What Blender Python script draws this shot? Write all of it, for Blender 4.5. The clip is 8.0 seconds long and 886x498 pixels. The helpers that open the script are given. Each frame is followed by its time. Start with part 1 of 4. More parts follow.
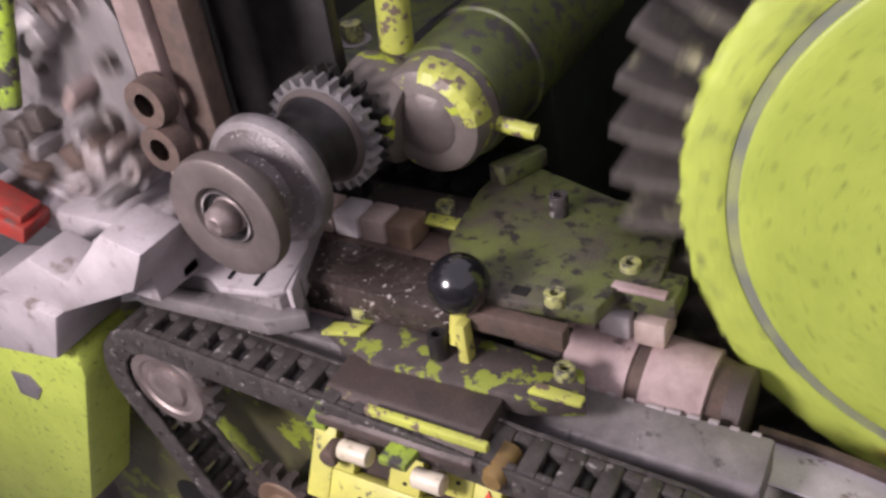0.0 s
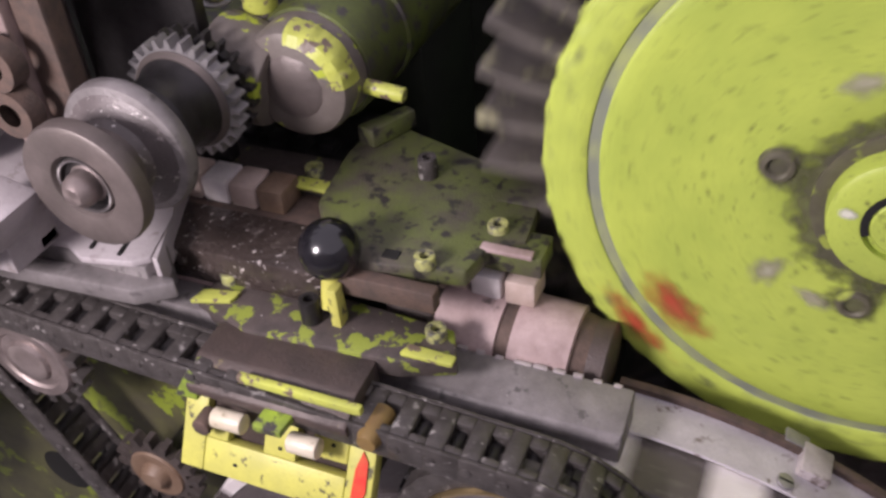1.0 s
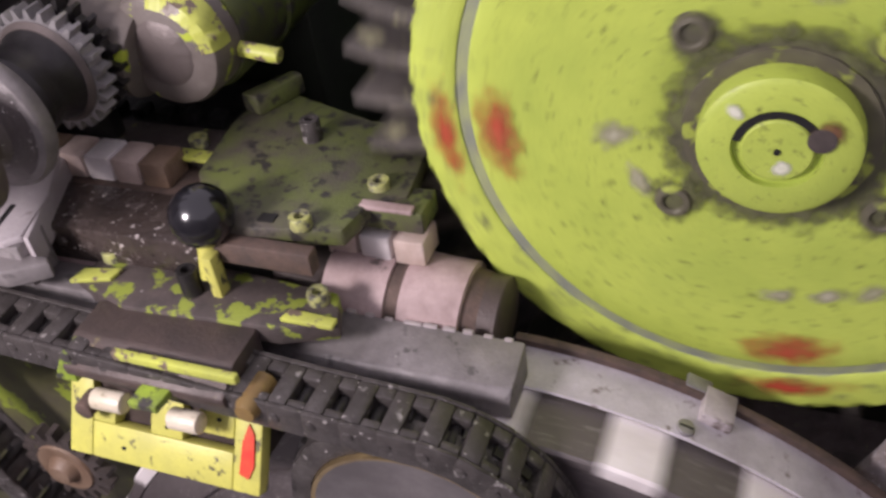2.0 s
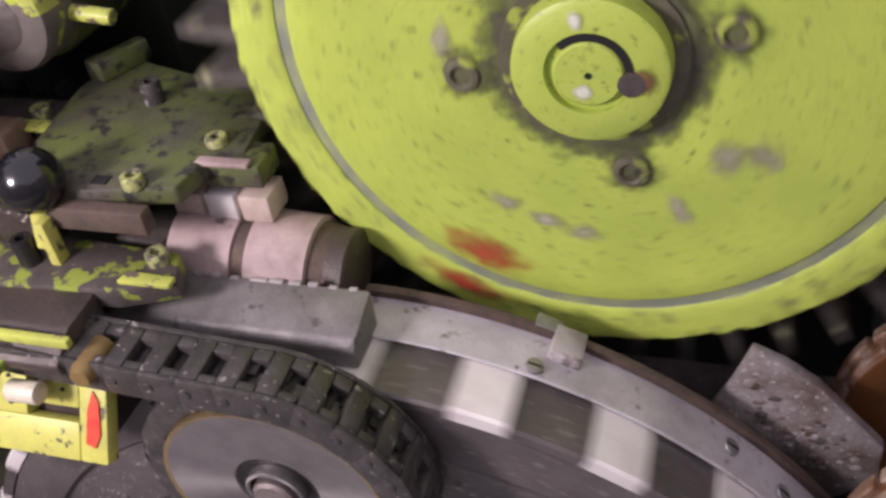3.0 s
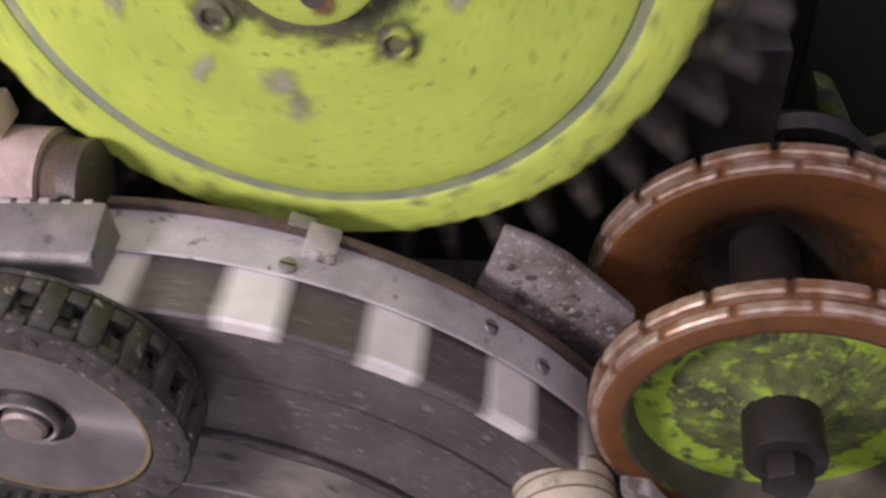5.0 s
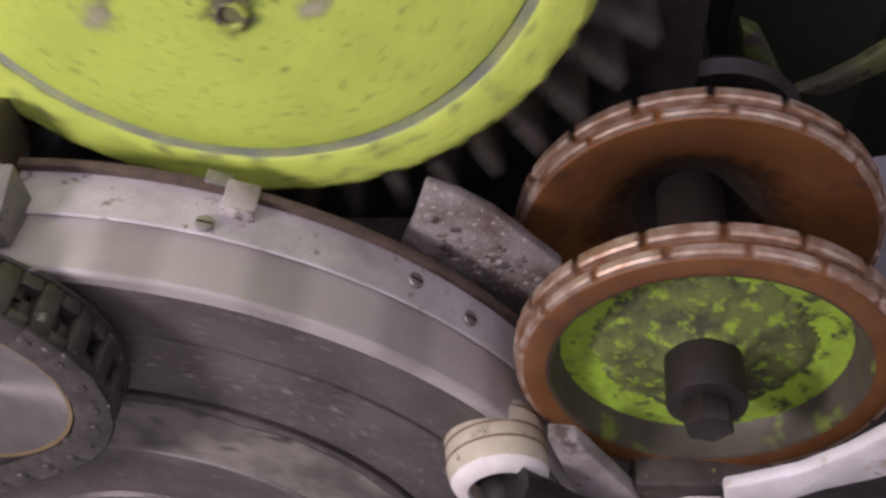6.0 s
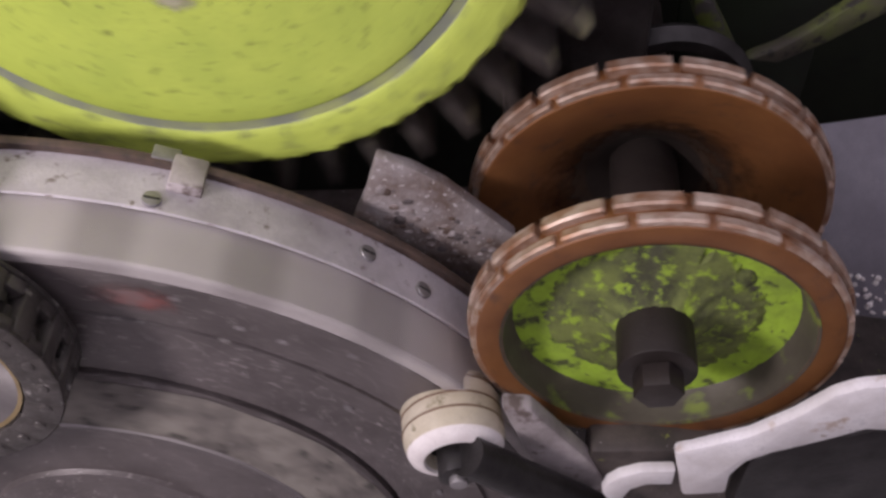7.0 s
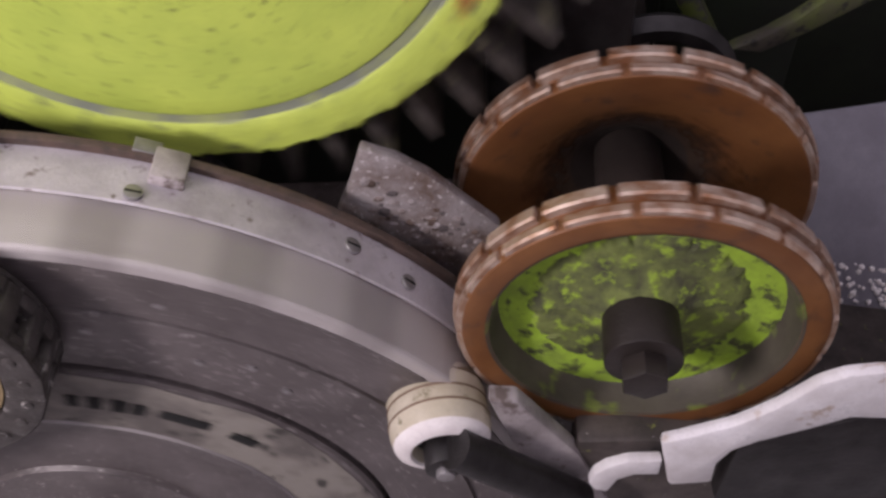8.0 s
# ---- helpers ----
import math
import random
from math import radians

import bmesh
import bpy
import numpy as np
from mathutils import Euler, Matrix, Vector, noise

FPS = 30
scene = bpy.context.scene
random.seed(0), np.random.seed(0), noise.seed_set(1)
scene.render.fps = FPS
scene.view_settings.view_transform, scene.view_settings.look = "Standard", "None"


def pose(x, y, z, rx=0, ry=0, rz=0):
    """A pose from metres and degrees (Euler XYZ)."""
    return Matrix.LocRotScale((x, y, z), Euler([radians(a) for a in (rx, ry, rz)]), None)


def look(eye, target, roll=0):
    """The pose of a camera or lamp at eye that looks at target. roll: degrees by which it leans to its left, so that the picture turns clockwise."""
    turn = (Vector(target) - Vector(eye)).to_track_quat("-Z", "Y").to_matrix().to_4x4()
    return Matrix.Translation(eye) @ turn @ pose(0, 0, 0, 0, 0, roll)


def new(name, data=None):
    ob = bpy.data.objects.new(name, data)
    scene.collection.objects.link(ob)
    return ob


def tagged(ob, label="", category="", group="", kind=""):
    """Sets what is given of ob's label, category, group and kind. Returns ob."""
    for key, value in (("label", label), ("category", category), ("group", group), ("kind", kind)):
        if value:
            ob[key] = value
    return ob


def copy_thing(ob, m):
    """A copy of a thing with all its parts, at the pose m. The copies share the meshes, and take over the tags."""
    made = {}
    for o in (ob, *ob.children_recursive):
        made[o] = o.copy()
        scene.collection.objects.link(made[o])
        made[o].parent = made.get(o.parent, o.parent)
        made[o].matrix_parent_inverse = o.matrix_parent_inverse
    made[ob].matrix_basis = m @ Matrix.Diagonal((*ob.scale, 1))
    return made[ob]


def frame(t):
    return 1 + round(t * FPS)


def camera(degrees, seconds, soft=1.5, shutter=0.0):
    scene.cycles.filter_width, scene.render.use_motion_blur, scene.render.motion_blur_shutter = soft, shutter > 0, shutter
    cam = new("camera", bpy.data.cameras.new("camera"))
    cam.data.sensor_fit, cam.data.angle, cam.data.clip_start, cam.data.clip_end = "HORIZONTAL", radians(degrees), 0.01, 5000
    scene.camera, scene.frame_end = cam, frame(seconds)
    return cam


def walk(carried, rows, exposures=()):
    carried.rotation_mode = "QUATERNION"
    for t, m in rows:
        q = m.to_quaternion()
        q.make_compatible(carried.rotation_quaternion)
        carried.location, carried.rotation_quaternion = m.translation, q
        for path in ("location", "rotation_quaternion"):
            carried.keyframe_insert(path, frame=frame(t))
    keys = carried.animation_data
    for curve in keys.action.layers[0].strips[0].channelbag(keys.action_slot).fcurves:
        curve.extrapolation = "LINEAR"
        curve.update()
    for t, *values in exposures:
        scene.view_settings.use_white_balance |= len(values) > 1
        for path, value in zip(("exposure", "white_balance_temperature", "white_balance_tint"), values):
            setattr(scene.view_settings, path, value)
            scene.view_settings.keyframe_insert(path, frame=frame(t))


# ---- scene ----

# camera and its walk
cam = camera(50.0, 8.0, soft=2.8, shutter=0.25)
PATH = [
    (0, (0.1562, -0.3302, 0.2789), (-0.0265, -0.0602, 0.0472), -9.15),
    (0.5, (0.1572, -0.3275, 0.2821), (-0.002, -0.0521, 0.0396), -7.25),
    (1, (0.1583, -0.3269, 0.286), (0.0266, -0.0472, 0.0322), -4.95),
    (2.5, (0.2372, -0.3042, 0.2352), (0.1089, -0.0214, -0.0169), -9.57),
    (3, (0.2553, -0.3053, 0.2275), (0.1424, -0.0185, -0.0275), -9.21),
    (3.5, (0.2636, -0.3086, 0.2212), (0.1702, -0.0179, -0.0372), -8.15),
    (4, (0.2778, -0.3028, 0.2167), (0.2004, -0.0163, -0.0516), -7.72),
    (4.5, (0.2857, -0.2995, 0.2159), (0.226, -0.0183, -0.0623), -6.63),
    (5, (0.2938, -0.3029, 0.2088), (0.2478, -0.0246, -0.0748), -5.64),
    (6.5, (0.3213, -0.302, 0.2029), (0.2938, -0.04, -0.0981), -5.25),
    (7, (0.324, -0.3009, 0.203), (0.3025, -0.0427, -0.1017), -4.64),
    (7.5, (0.3258, -0.2989, 0.203), (0.3072, -0.0431, -0.104), -4.41),
    (8, (0.3229, -0.2997, 0.2011), (0.3085, -0.0438, -0.106), -3.89),
]
walk(cam, [(t, look(eye, target, roll)) for t, eye, target, roll in PATH], exposures=[(0, -0.12), (1.2, -0.12), (3.0, -0.06), (5.0, 0.02), (8, 0.0)])

# light: a hall with dim daylight and one work lamp over the operator's shoulder
world = bpy.data.worlds.new("hall_air")
world.use_nodes = True
world.node_tree.nodes["Background"].inputs[0].default_value = (0.78, 0.70, 0.82, 1)
world.node_tree.nodes["Background"].inputs[1].default_value = 1.12
scene.world = world


def lamp(name, eye, target, size, watts, colour):
    data = bpy.data.lights.new(name, "AREA")
    data.shape, data.size, data.energy, data.color = "DISK", size, watts, colour
    ob = new(name, data)
    ob.matrix_world = look(eye, target)
    return ob


lamp("work_lamp", (-0.22, -0.45, 0.24), (0.03, 0.0, -0.12), 0.14, 4.5, (1.0, 0.89, 0.94))


# materials
def shader(name, base, second=None, scale=60.0, rough=0.5, metal=0.0, bump=0.15, grain=700.0, chip=None, coat=0.0, contrast=(0.35, 0.65), brushed=0.0, specks=0.0):
    """Two tones by a broad noise, a fine grain on top, chips of another colour, bump and uneven gloss."""
    m = bpy.data.materials.new(name)
    m.use_nodes = True
    nt = m.node_tree
    bsdf = nt.nodes["Principled BSDF"]
    link = nt.links.new

    def node(kind, **values):
        n = nt.nodes.new(kind)
        for k, v in values.items():
            n.inputs[k].default_value = v
        return n

    def ramp(source, lo, hi):
        r = nt.nodes.new("ShaderNodeMapRange")
        r.inputs["From Min"].default_value, r.inputs["From Max"].default_value = lo, hi
        link(source, r.inputs["Value"])
        return r.outputs["Result"]

    def mix(fac, a, b):
        n = nt.nodes.new("ShaderNodeMix")
        n.data_type = "RGBA"
        link(fac, n.inputs["Factor"])
        for sock, v in ((n.inputs["A"], a), (n.inputs["B"], b)):
            if isinstance(v, tuple):
                sock.default_value = (*v, 1)
            else:
                link(v, sock)
        return n.outputs["Result"]

    co = nt.nodes.new("ShaderNodeTexCoord").outputs["Object"]
    rnd = nt.nodes.new("ShaderNodeObjectInfo").outputs["Random"]
    shift = nt.nodes.new("ShaderNodeVectorMath")
    shift.operation = "MULTIPLY_ADD"
    comb = nt.nodes.new("ShaderNodeCombineXYZ")
    for k in range(3):
        link(rnd, comb.inputs[k])
    link(comb.outputs[0], shift.inputs[0])
    shift.inputs[1].default_value = (0.31, 0.17, 0.23)
    link(co, shift.inputs[2])
    at = shift.outputs[0]
    broad = node("ShaderNodeTexNoise", Scale=scale, Detail=6.0, Roughness=0.62)
    fine = node("ShaderNodeTexNoise", Scale=grain, Detail=3.0)
    link(at, broad.inputs["Vector"])
    link(at, fine.inputs["Vector"])
    second = second or tuple(0.6 * c for c in base)
    colour = mix(ramp(broad.outputs["Fac"], *contrast), base, second)
    dark = tuple(0.72 * c for c in base)
    grainy = nt.nodes.new("ShaderNodeMath")
    grainy.operation = "MULTIPLY"
    link(ramp(fine.outputs["Fac"], 0.5, 0.75), grainy.inputs[0])
    grainy.inputs[1].default_value = 0.5
    colour = mix(grainy.outputs[0], colour, dark)
    height = fine.outputs["Fac"]
    if chip:
        tint, size, lo, hi = chip
        spots = node("ShaderNodeTexNoise", Scale=size, Detail=5.0, Roughness=0.6)
        link(at, spots.inputs["Vector"])
        colour = mix(ramp(spots.outputs["Fac"], lo, hi), colour, tint)
    if specks:
        dust = node("ShaderNodeTexNoise", Scale=430.0, Detail=2.0)
        link(at, dust.inputs["Vector"])
        colour = mix(ramp(dust.outputs["Fac"], specks, specks + 0.05), colour, (0.46, 0.43, 0.42))
    link(colour, bsdf.inputs["Base Color"])
    gloss = nt.nodes.new("ShaderNodeMapRange")
    gloss.inputs["To Min"].default_value, gloss.inputs["To Max"].default_value = max(0.05, rough - 0.12), min(1.0, rough + 0.15)
    link(broad.outputs["Fac"], gloss.inputs["Value"])
    link(gloss.outputs["Result"], bsdf.inputs["Roughness"])
    bsdf.inputs["Metallic"].default_value = metal
    bsdf.inputs["Coat Weight"].default_value = coat
    if brushed:
        round_y = nt.nodes.new("ShaderNodeTangent")
        round_y.direction_type, round_y.axis = "RADIAL", "Y"
        link(round_y.outputs["Tangent"], bsdf.inputs["Tangent"])
        bsdf.inputs["Anisotropic"].default_value = brushed
    b = node("ShaderNodeBump", Strength=bump, Distance=0.0008)
    link(height, b.inputs["Height"])
    link(b.outputs["Normal"], bsdf.inputs["Normal"])
    return m


def mark_shader(name, base, second, scale, edge=0.5):
    """A rubbed mark or painted shade on the surface below: opaque in its middle, broken by noise towards its edges."""
    m = shader(name, base, second, scale, 0.5, 0.0, 0.15, contrast=(0.40, 0.62))
    nt = m.node_tree
    fade = nt.nodes.new("ShaderNodeAttribute")
    fade.attribute_name = "fade"
    co = nt.nodes.new("ShaderNodeTexCoord")
    spots = nt.nodes.new("ShaderNodeTexNoise")
    spots.inputs["Scale"].default_value, spots.inputs["Detail"].default_value = 170.0, 5.0
    nt.links.new(co.outputs["Object"], spots.inputs["Vector"])
    total = nt.nodes.new("ShaderNodeMath")
    total.operation = "ADD"
    nt.links.new(fade.outputs["Fac"], total.inputs[0])
    nt.links.new(spots.outputs["Fac"], total.inputs[1])
    r = nt.nodes.new("ShaderNodeMapRange")
    r.inputs["From Min"].default_value, r.inputs["From Max"].default_value = 0.72, 0.72 + edge
    nt.links.new(total.outputs[0], r.inputs["Value"])
    nt.links.new(r.outputs["Result"], nt.nodes["Principled BSDF"].inputs["Alpha"])
    return m


SOOT = (0.045, 0.04, 0.038)
LIME = shader("lime_enamel", (0.50, 0.60, 0.105), (0.40, 0.50, 0.085), 22, 0.42, bump=0.15, chip=((0.20, 0.23, 0.05), 230, 0.585, 0.70))
RAGGED = shader("ragged_rim_enamel", (0.53, 0.63, 0.11), (0.42, 0.51, 0.09), 60, 0.5, bump=0.5, grain=400, chip=((0.17, 0.19, 0.07), 130, 0.56, 0.68))
WORN = shader("worn_lime_paint", (0.30, 0.42, 0.04), (0.13, 0.17, 0.035), 45, 0.5, bump=0.25, chip=(SOOT, 75, 0.52, 0.58))
OLIVE = shader("sooty_olive_paint", (0.105, 0.125, 0.035), (0.075, 0.064, 0.052), 26, 0.5, bump=0.4, contrast=(0.40, 0.60), chip=((0.028, 0.025, 0.022), 120, 0.54, 0.62))
GRIME = shader("grimy_dark_steel", (0.105, 0.085, 0.078), (0.055, 0.045, 0.042), 60, 0.5, 0.2, 0.4, chip=((0.25, 0.27, 0.07), 85, 0.65, 0.69), specks=0.73)
YELLOW = shader("yellow_green_paint", (0.58, 0.56, 0.12), (0.44, 0.43, 0.11), 40, 0.45, chip=((0.09, 0.08, 0.05), 120, 0.60, 0.66))
STEEL = shader("dusty_steel", (0.36, 0.34, 0.345), (0.22, 0.21, 0.215), 60, 0.42, 0.55, 0.3)
DUST = shader("dust_coated_casting", (0.47, 0.42, 0.425), (0.24, 0.21, 0.21), 35, 0.7, 0.1, 0.4, 400, chip=((0.13, 0.10, 0.09), 65, 0.57, 0.66))
CLEAR = shader("dust_filmed_clear_plate", (0.68, 0.635, 0.675), (0.38, 0.345, 0.365), 26, 0.40, 0.0, 0.3, contrast=(0.40, 0.70), chip=((0.22, 0.175, 0.16), 110, 0.60, 0.70))
CLEAR.node_tree.nodes["Principled BSDF"].inputs["Alpha"].default_value = 0.80
ROUGH = shader("rough_rusty_casting", (0.33, 0.295, 0.295), (0.15, 0.108, 0.090), 34, 0.55, 0.1, 1.0, 330, contrast=(0.40, 0.62), chip=((0.55, 0.51, 0.51), 380, 0.60, 0.68), specks=0.69)
CHAIN = shader("dusty_chain_steel", (0.088, 0.078, 0.075), (0.045, 0.039, 0.037), 90, 0.40, 0.3, 0.6, chip=((0.30, 0.28, 0.27), 150, 0.63, 0.68), specks=0.705)
TEETH = shader("dusty_tooth_steel", (0.130, 0.113, 0.102), (0.066, 0.057, 0.051), 55, 0.5, 0.15, 0.4, chip=((0.38, 0.36, 0.22), 55, 0.58, 0.66))
BRIGHT = shader("turned_steel", (0.40, 0.37, 0.37), (0.27, 0.25, 0.25), 30, 0.36, 0.85, 0.05, brushed=0.85)
BRASS = shader("brassy_edge", (0.55, 0.42, 0.22), (0.40, 0.30, 0.16), 60, 0.3, 0.9, 0.1)
DRUM = shader("drum_steel", (0.142, 0.122, 0.122), (0.080, 0.067, 0.067), 22, 0.40, 0.15, 0.45, chip=((0.36, 0.32, 0.31), 260, 0.64, 0.70), specks=0.665)
SILT = shader("dust_streaked_drum", (0.28, 0.255, 0.225), (0.12, 0.105, 0.098), 34, 0.6, 0.1, 0.5, contrast=(0.40, 0.62), chip=((0.05, 0.045, 0.04), 70, 0.60, 0.66), specks=0.69)
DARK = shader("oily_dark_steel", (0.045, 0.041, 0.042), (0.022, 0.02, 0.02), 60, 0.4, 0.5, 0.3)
BLACK = shader("black_recess", (0.006, 0.006, 0.006), (0.01, 0.009, 0.008), 40, 0.8, 0.0, 0.1)
KNOB = shader("black_bakelite", (0.008, 0.008, 0.010), (0.012, 0.011, 0.014), 40, 0.16, 0.0, 0.02, coat=0.5)
BROWN = shader("copper_brown_plate", (0.25, 0.108, 0.038), (0.16, 0.062, 0.023), 22, 0.42, 0.2, 0.15, chip=((0.09, 0.045, 0.03), 60, 0.58, 0.72))
RIM = shader("worn_copper_rim", (0.30, 0.145, 0.075), (0.62, 0.50, 0.42), 110, 0.35, 0.5, 0.15)
MOSS = shader("lime_dust_cake", (0.38, 0.58, 0.05), (0.25, 0.36, 0.05), 55, 0.85, 0.0, 1.0, 260, contrast=(0.42, 0.66), chip=((0.08, 0.09, 0.035), 120, 0.55, 0.64))
SMEAR = shader("smeared_moss_dust", (0.18, 0.215, 0.06), (0.07, 0.072, 0.04), 50, 0.8, 0.0, 0.9, 260, contrast=(0.40, 0.60), chip=((0.32, 0.46, 0.05), 130, 0.53, 0.64))
WHITE = shader("white_lump", (0.84, 0.79, 0.78), (0.68, 0.62, 0.61), 60, 0.55, 0.0, 0.3)
CREAM = shader("cream_ceramic", (0.62, 0.56, 0.45), (0.47, 0.41, 0.30), 40, 0.4, 0.0, 0.2, chip=((0.25, 0.22, 0.14), 110, 0.58, 0.68))
PINK = shader("pinkish_worn_steel", (0.48, 0.365, 0.355), (0.28, 0.20, 0.19), 40, 0.6, 0.0, 0.3, chip=((0.10, 0.075, 0.07), 60, 0.62, 0.7))
RUST = shader("rusty_edge", (0.125, 0.083, 0.066), (0.075, 0.056, 0.048), 120, 0.7, 0.2, 0.5)
TOFFEE = shader("brown_toffee", (0.16, 0.10, 0.065), (0.24, 0.17, 0.12), 60, 0.5, 0.0, 0.2)
DULL = shader("dull_pink_steel", (0.30, 0.225, 0.21), (0.17, 0.125, 0.115), 45, 0.6, 0.0, 0.3, chip=((0.09, 0.07, 0.06), 70, 0.58, 0.66))
COPPERY = shader("coppery_rubbed_steel", (0.36, 0.30, 0.285), (0.22, 0.18, 0.17), 50, 0.38, 0.7, 0.15, brushed=0.6)
OCHRE = shader("ochre_paint", (0.22, 0.145, 0.045), (0.14, 0.085, 0.035), 60, 0.5, 0.0, 0.2)
TAN = shader("tan_toffee", (0.58, 0.47, 0.42), (0.42, 0.32, 0.27), 60, 0.5, 0.0, 0.3)
SIGNAL = shader("signal_red_paint", (0.62, 0.035, 0.022), (0.52, 0.09, 0.03), 80, 0.45, 0.0, 0.15)
BODY = shader("brown_grimy_block", (0.085, 0.062, 0.055), (0.050, 0.038, 0.035), 50, 0.5, 0.15, 0.5, chip=((0.20, 0.17, 0.07), 70, 0.64, 0.70))
RED = shader("red_paint", (0.36, 0.032, 0.024), (0.20, 0.04, 0.03), 60, 0.5, 0.0, 0.2, chip=((0.12, 0.09, 0.08), 110, 0.56, 0.64))
FADED = mark_shader("rubbed_red_mark", (0.46, 0.042, 0.030), (0.40, 0.10, 0.045), 75, 0.75)
SCRAPE = mark_shader("scraped_bare_patch", (0.46, 0.43, 0.33), (0.30, 0.29, 0.20), 130, 0.75)
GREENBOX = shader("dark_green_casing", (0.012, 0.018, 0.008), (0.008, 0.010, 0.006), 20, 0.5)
PLASTER = shader("bay_paint", (0.42, 0.40, 0.41), (0.33, 0.32, 0.32), 6, 0.8, grain=120)

CRUST = shader("oily_crusted_steel", (0.045, 0.034, 0.030), (0.075, 0.058, 0.052), 60, 0.24, 0.2, 1.0, 300, chip=((0.50, 0.45, 0.43), 240, 0.62, 0.67))
LOBE = shader("oily_lobes_with_lime", (0.15, 0.14, 0.09), (0.075, 0.065, 0.055), 60, 0.5, 0.1, 0.4, chip=((0.36, 0.42, 0.08), 60, 0.54, 0.60))
FLAKY = shader("flaky_green_on_steel", (0.11, 0.088, 0.082), (0.06, 0.05, 0.047), 60, 0.5, 0.2, 0.4, chip=((0.25, 0.30, 0.05), 75, 0.53, 0.57), specks=0.74)
OLIVE2 = shader("olive_side_paint", (0.125, 0.125, 0.045), (0.075, 0.066, 0.045), 30, 0.5, 0.1, 0.3, chip=((0.24, 0.30, 0.035), 34, 0.56, 0.60))
OLIVE3 = shader("mottled_housing_paint", (0.095, 0.122, 0.022), (0.048, 0.052, 0.022), 28, 0.42, 0.0, 0.25, chip=(SOOT, 95, 0.52, 0.58))
BARE = shader("bare_grey_barrel", (0.185, 0.16, 0.145), (0.125, 0.105, 0.092), 50, 0.45, 0.2, 0.2, chip=((0.42, 0.50, 0.05), 32, 0.60, 0.63))
FLAKED = shader("flaked_yellow_paint", (0.50, 0.54, 0.10), (0.38, 0.41, 0.09), 50, 0.45, 0.0, 0.2, chip=((0.16, 0.12, 0.09), 130, 0.53, 0.58))
SPECK = shader("daubed_screw_paint", (0.46, 0.48, 0.15), (0.20, 0.19, 0.13), 160, 0.45, 0.1, 0.2, chip=((0.09, 0.085, 0.075), 190, 0.50, 0.58))
WEB = shader("brownish_disc_steel", (0.155, 0.128, 0.12), (0.10, 0.083, 0.077), 40, 0.45, 0.35, 0.2)
RAIL = shader("scuffed_rail_steel", (0.265, 0.243, 0.243), (0.15, 0.135, 0.135), 45, 0.45, 0.3, 0.35, chip=((0.11, 0.10, 0.10), 110, 0.60, 0.68), specks=0.73)
GREY = shader("grey_groove_scum", (0.215, 0.235, 0.18), (0.35, 0.39, 0.16), 55, 0.8, 0.0, 0.3, contrast=(0.42, 0.66))
DIMRED = mark_shader("faint_red_smear", (0.19, 0.065, 0.06), (0.15, 0.11, 0.108), 90, 0.5)
PALEGREY = shader("pale_dusty_sheet", (0.44, 0.40, 0.415), (0.31, 0.275, 0.28), 24, 0.5, 0.1, 0.25, chip=((0.18, 0.15, 0.14), 60, 0.61, 0.71))
PALE = shader("violet_grey_sheet", (0.25, 0.235, 0.27), (0.185, 0.17, 0.20), 30, 0.45, 0.1, 0.2)
INWALL = shader("dull_cup_wall", (0.115, 0.10, 0.075), (0.075, 0.062, 0.050), 45, 0.55, 0.15, 0.3, chip=((0.20, 0.25, 0.05), 40, 0.57, 0.64))
SOOTY = mark_shader("soot_film", (0.085, 0.080, 0.055), (0.14, 0.15, 0.06), 70, 0.55)
CHALK = mark_shader("chalk", (0.78, 0.76, 0.70), (0.60, 0.62, 0.45), 90, 0.5)
SMUDGE = mark_shader("rust_red_smudge", (0.13, 0.045, 0.035), (0.20, 0.13, 0.04), 90, 0.5)
SHADED = mark_shader("dark_grease_film", (0.028, 0.018, 0.013), (0.045, 0.026, 0.016), 40, 0.75)
SHAFT = shader("dark_brown_oily_shaft", (0.035, 0.027, 0.024), (0.020, 0.015, 0.013), 50, 0.45, 0.2, 0.3)
GLOSS = shader("white_enamel", (0.86, 0.83, 0.85), (0.64, 0.60, 0.60), 40, 0.28, 0.0, 0.08, chip=((0.40, 0.28, 0.19), 50, 0.64, 0.74))


# mesh tools: every one adds to the bmesh it is given
def box(bm, x0, x1, y0, y1, z0, z1, bevel=0.001, m=None):
    g = bmesh.ops.create_cube(bm, size=1)
    mat = Matrix.LocRotScale(((x0 + x1) / 2, (y0 + y1) / 2, (z0 + z1) / 2), None, (x1 - x0, y1 - y0, z1 - z0))
    bmesh.ops.transform(bm, matrix=(m @ mat) if m else mat, verts=g["verts"])
    if bevel:
        edges = list({e for v in g["verts"] for e in v.link_edges})
        bmesh.ops.bevel(bm, geom=edges, offset=bevel, segments=2, profile=0.5, affect="EDGES")
    return bm


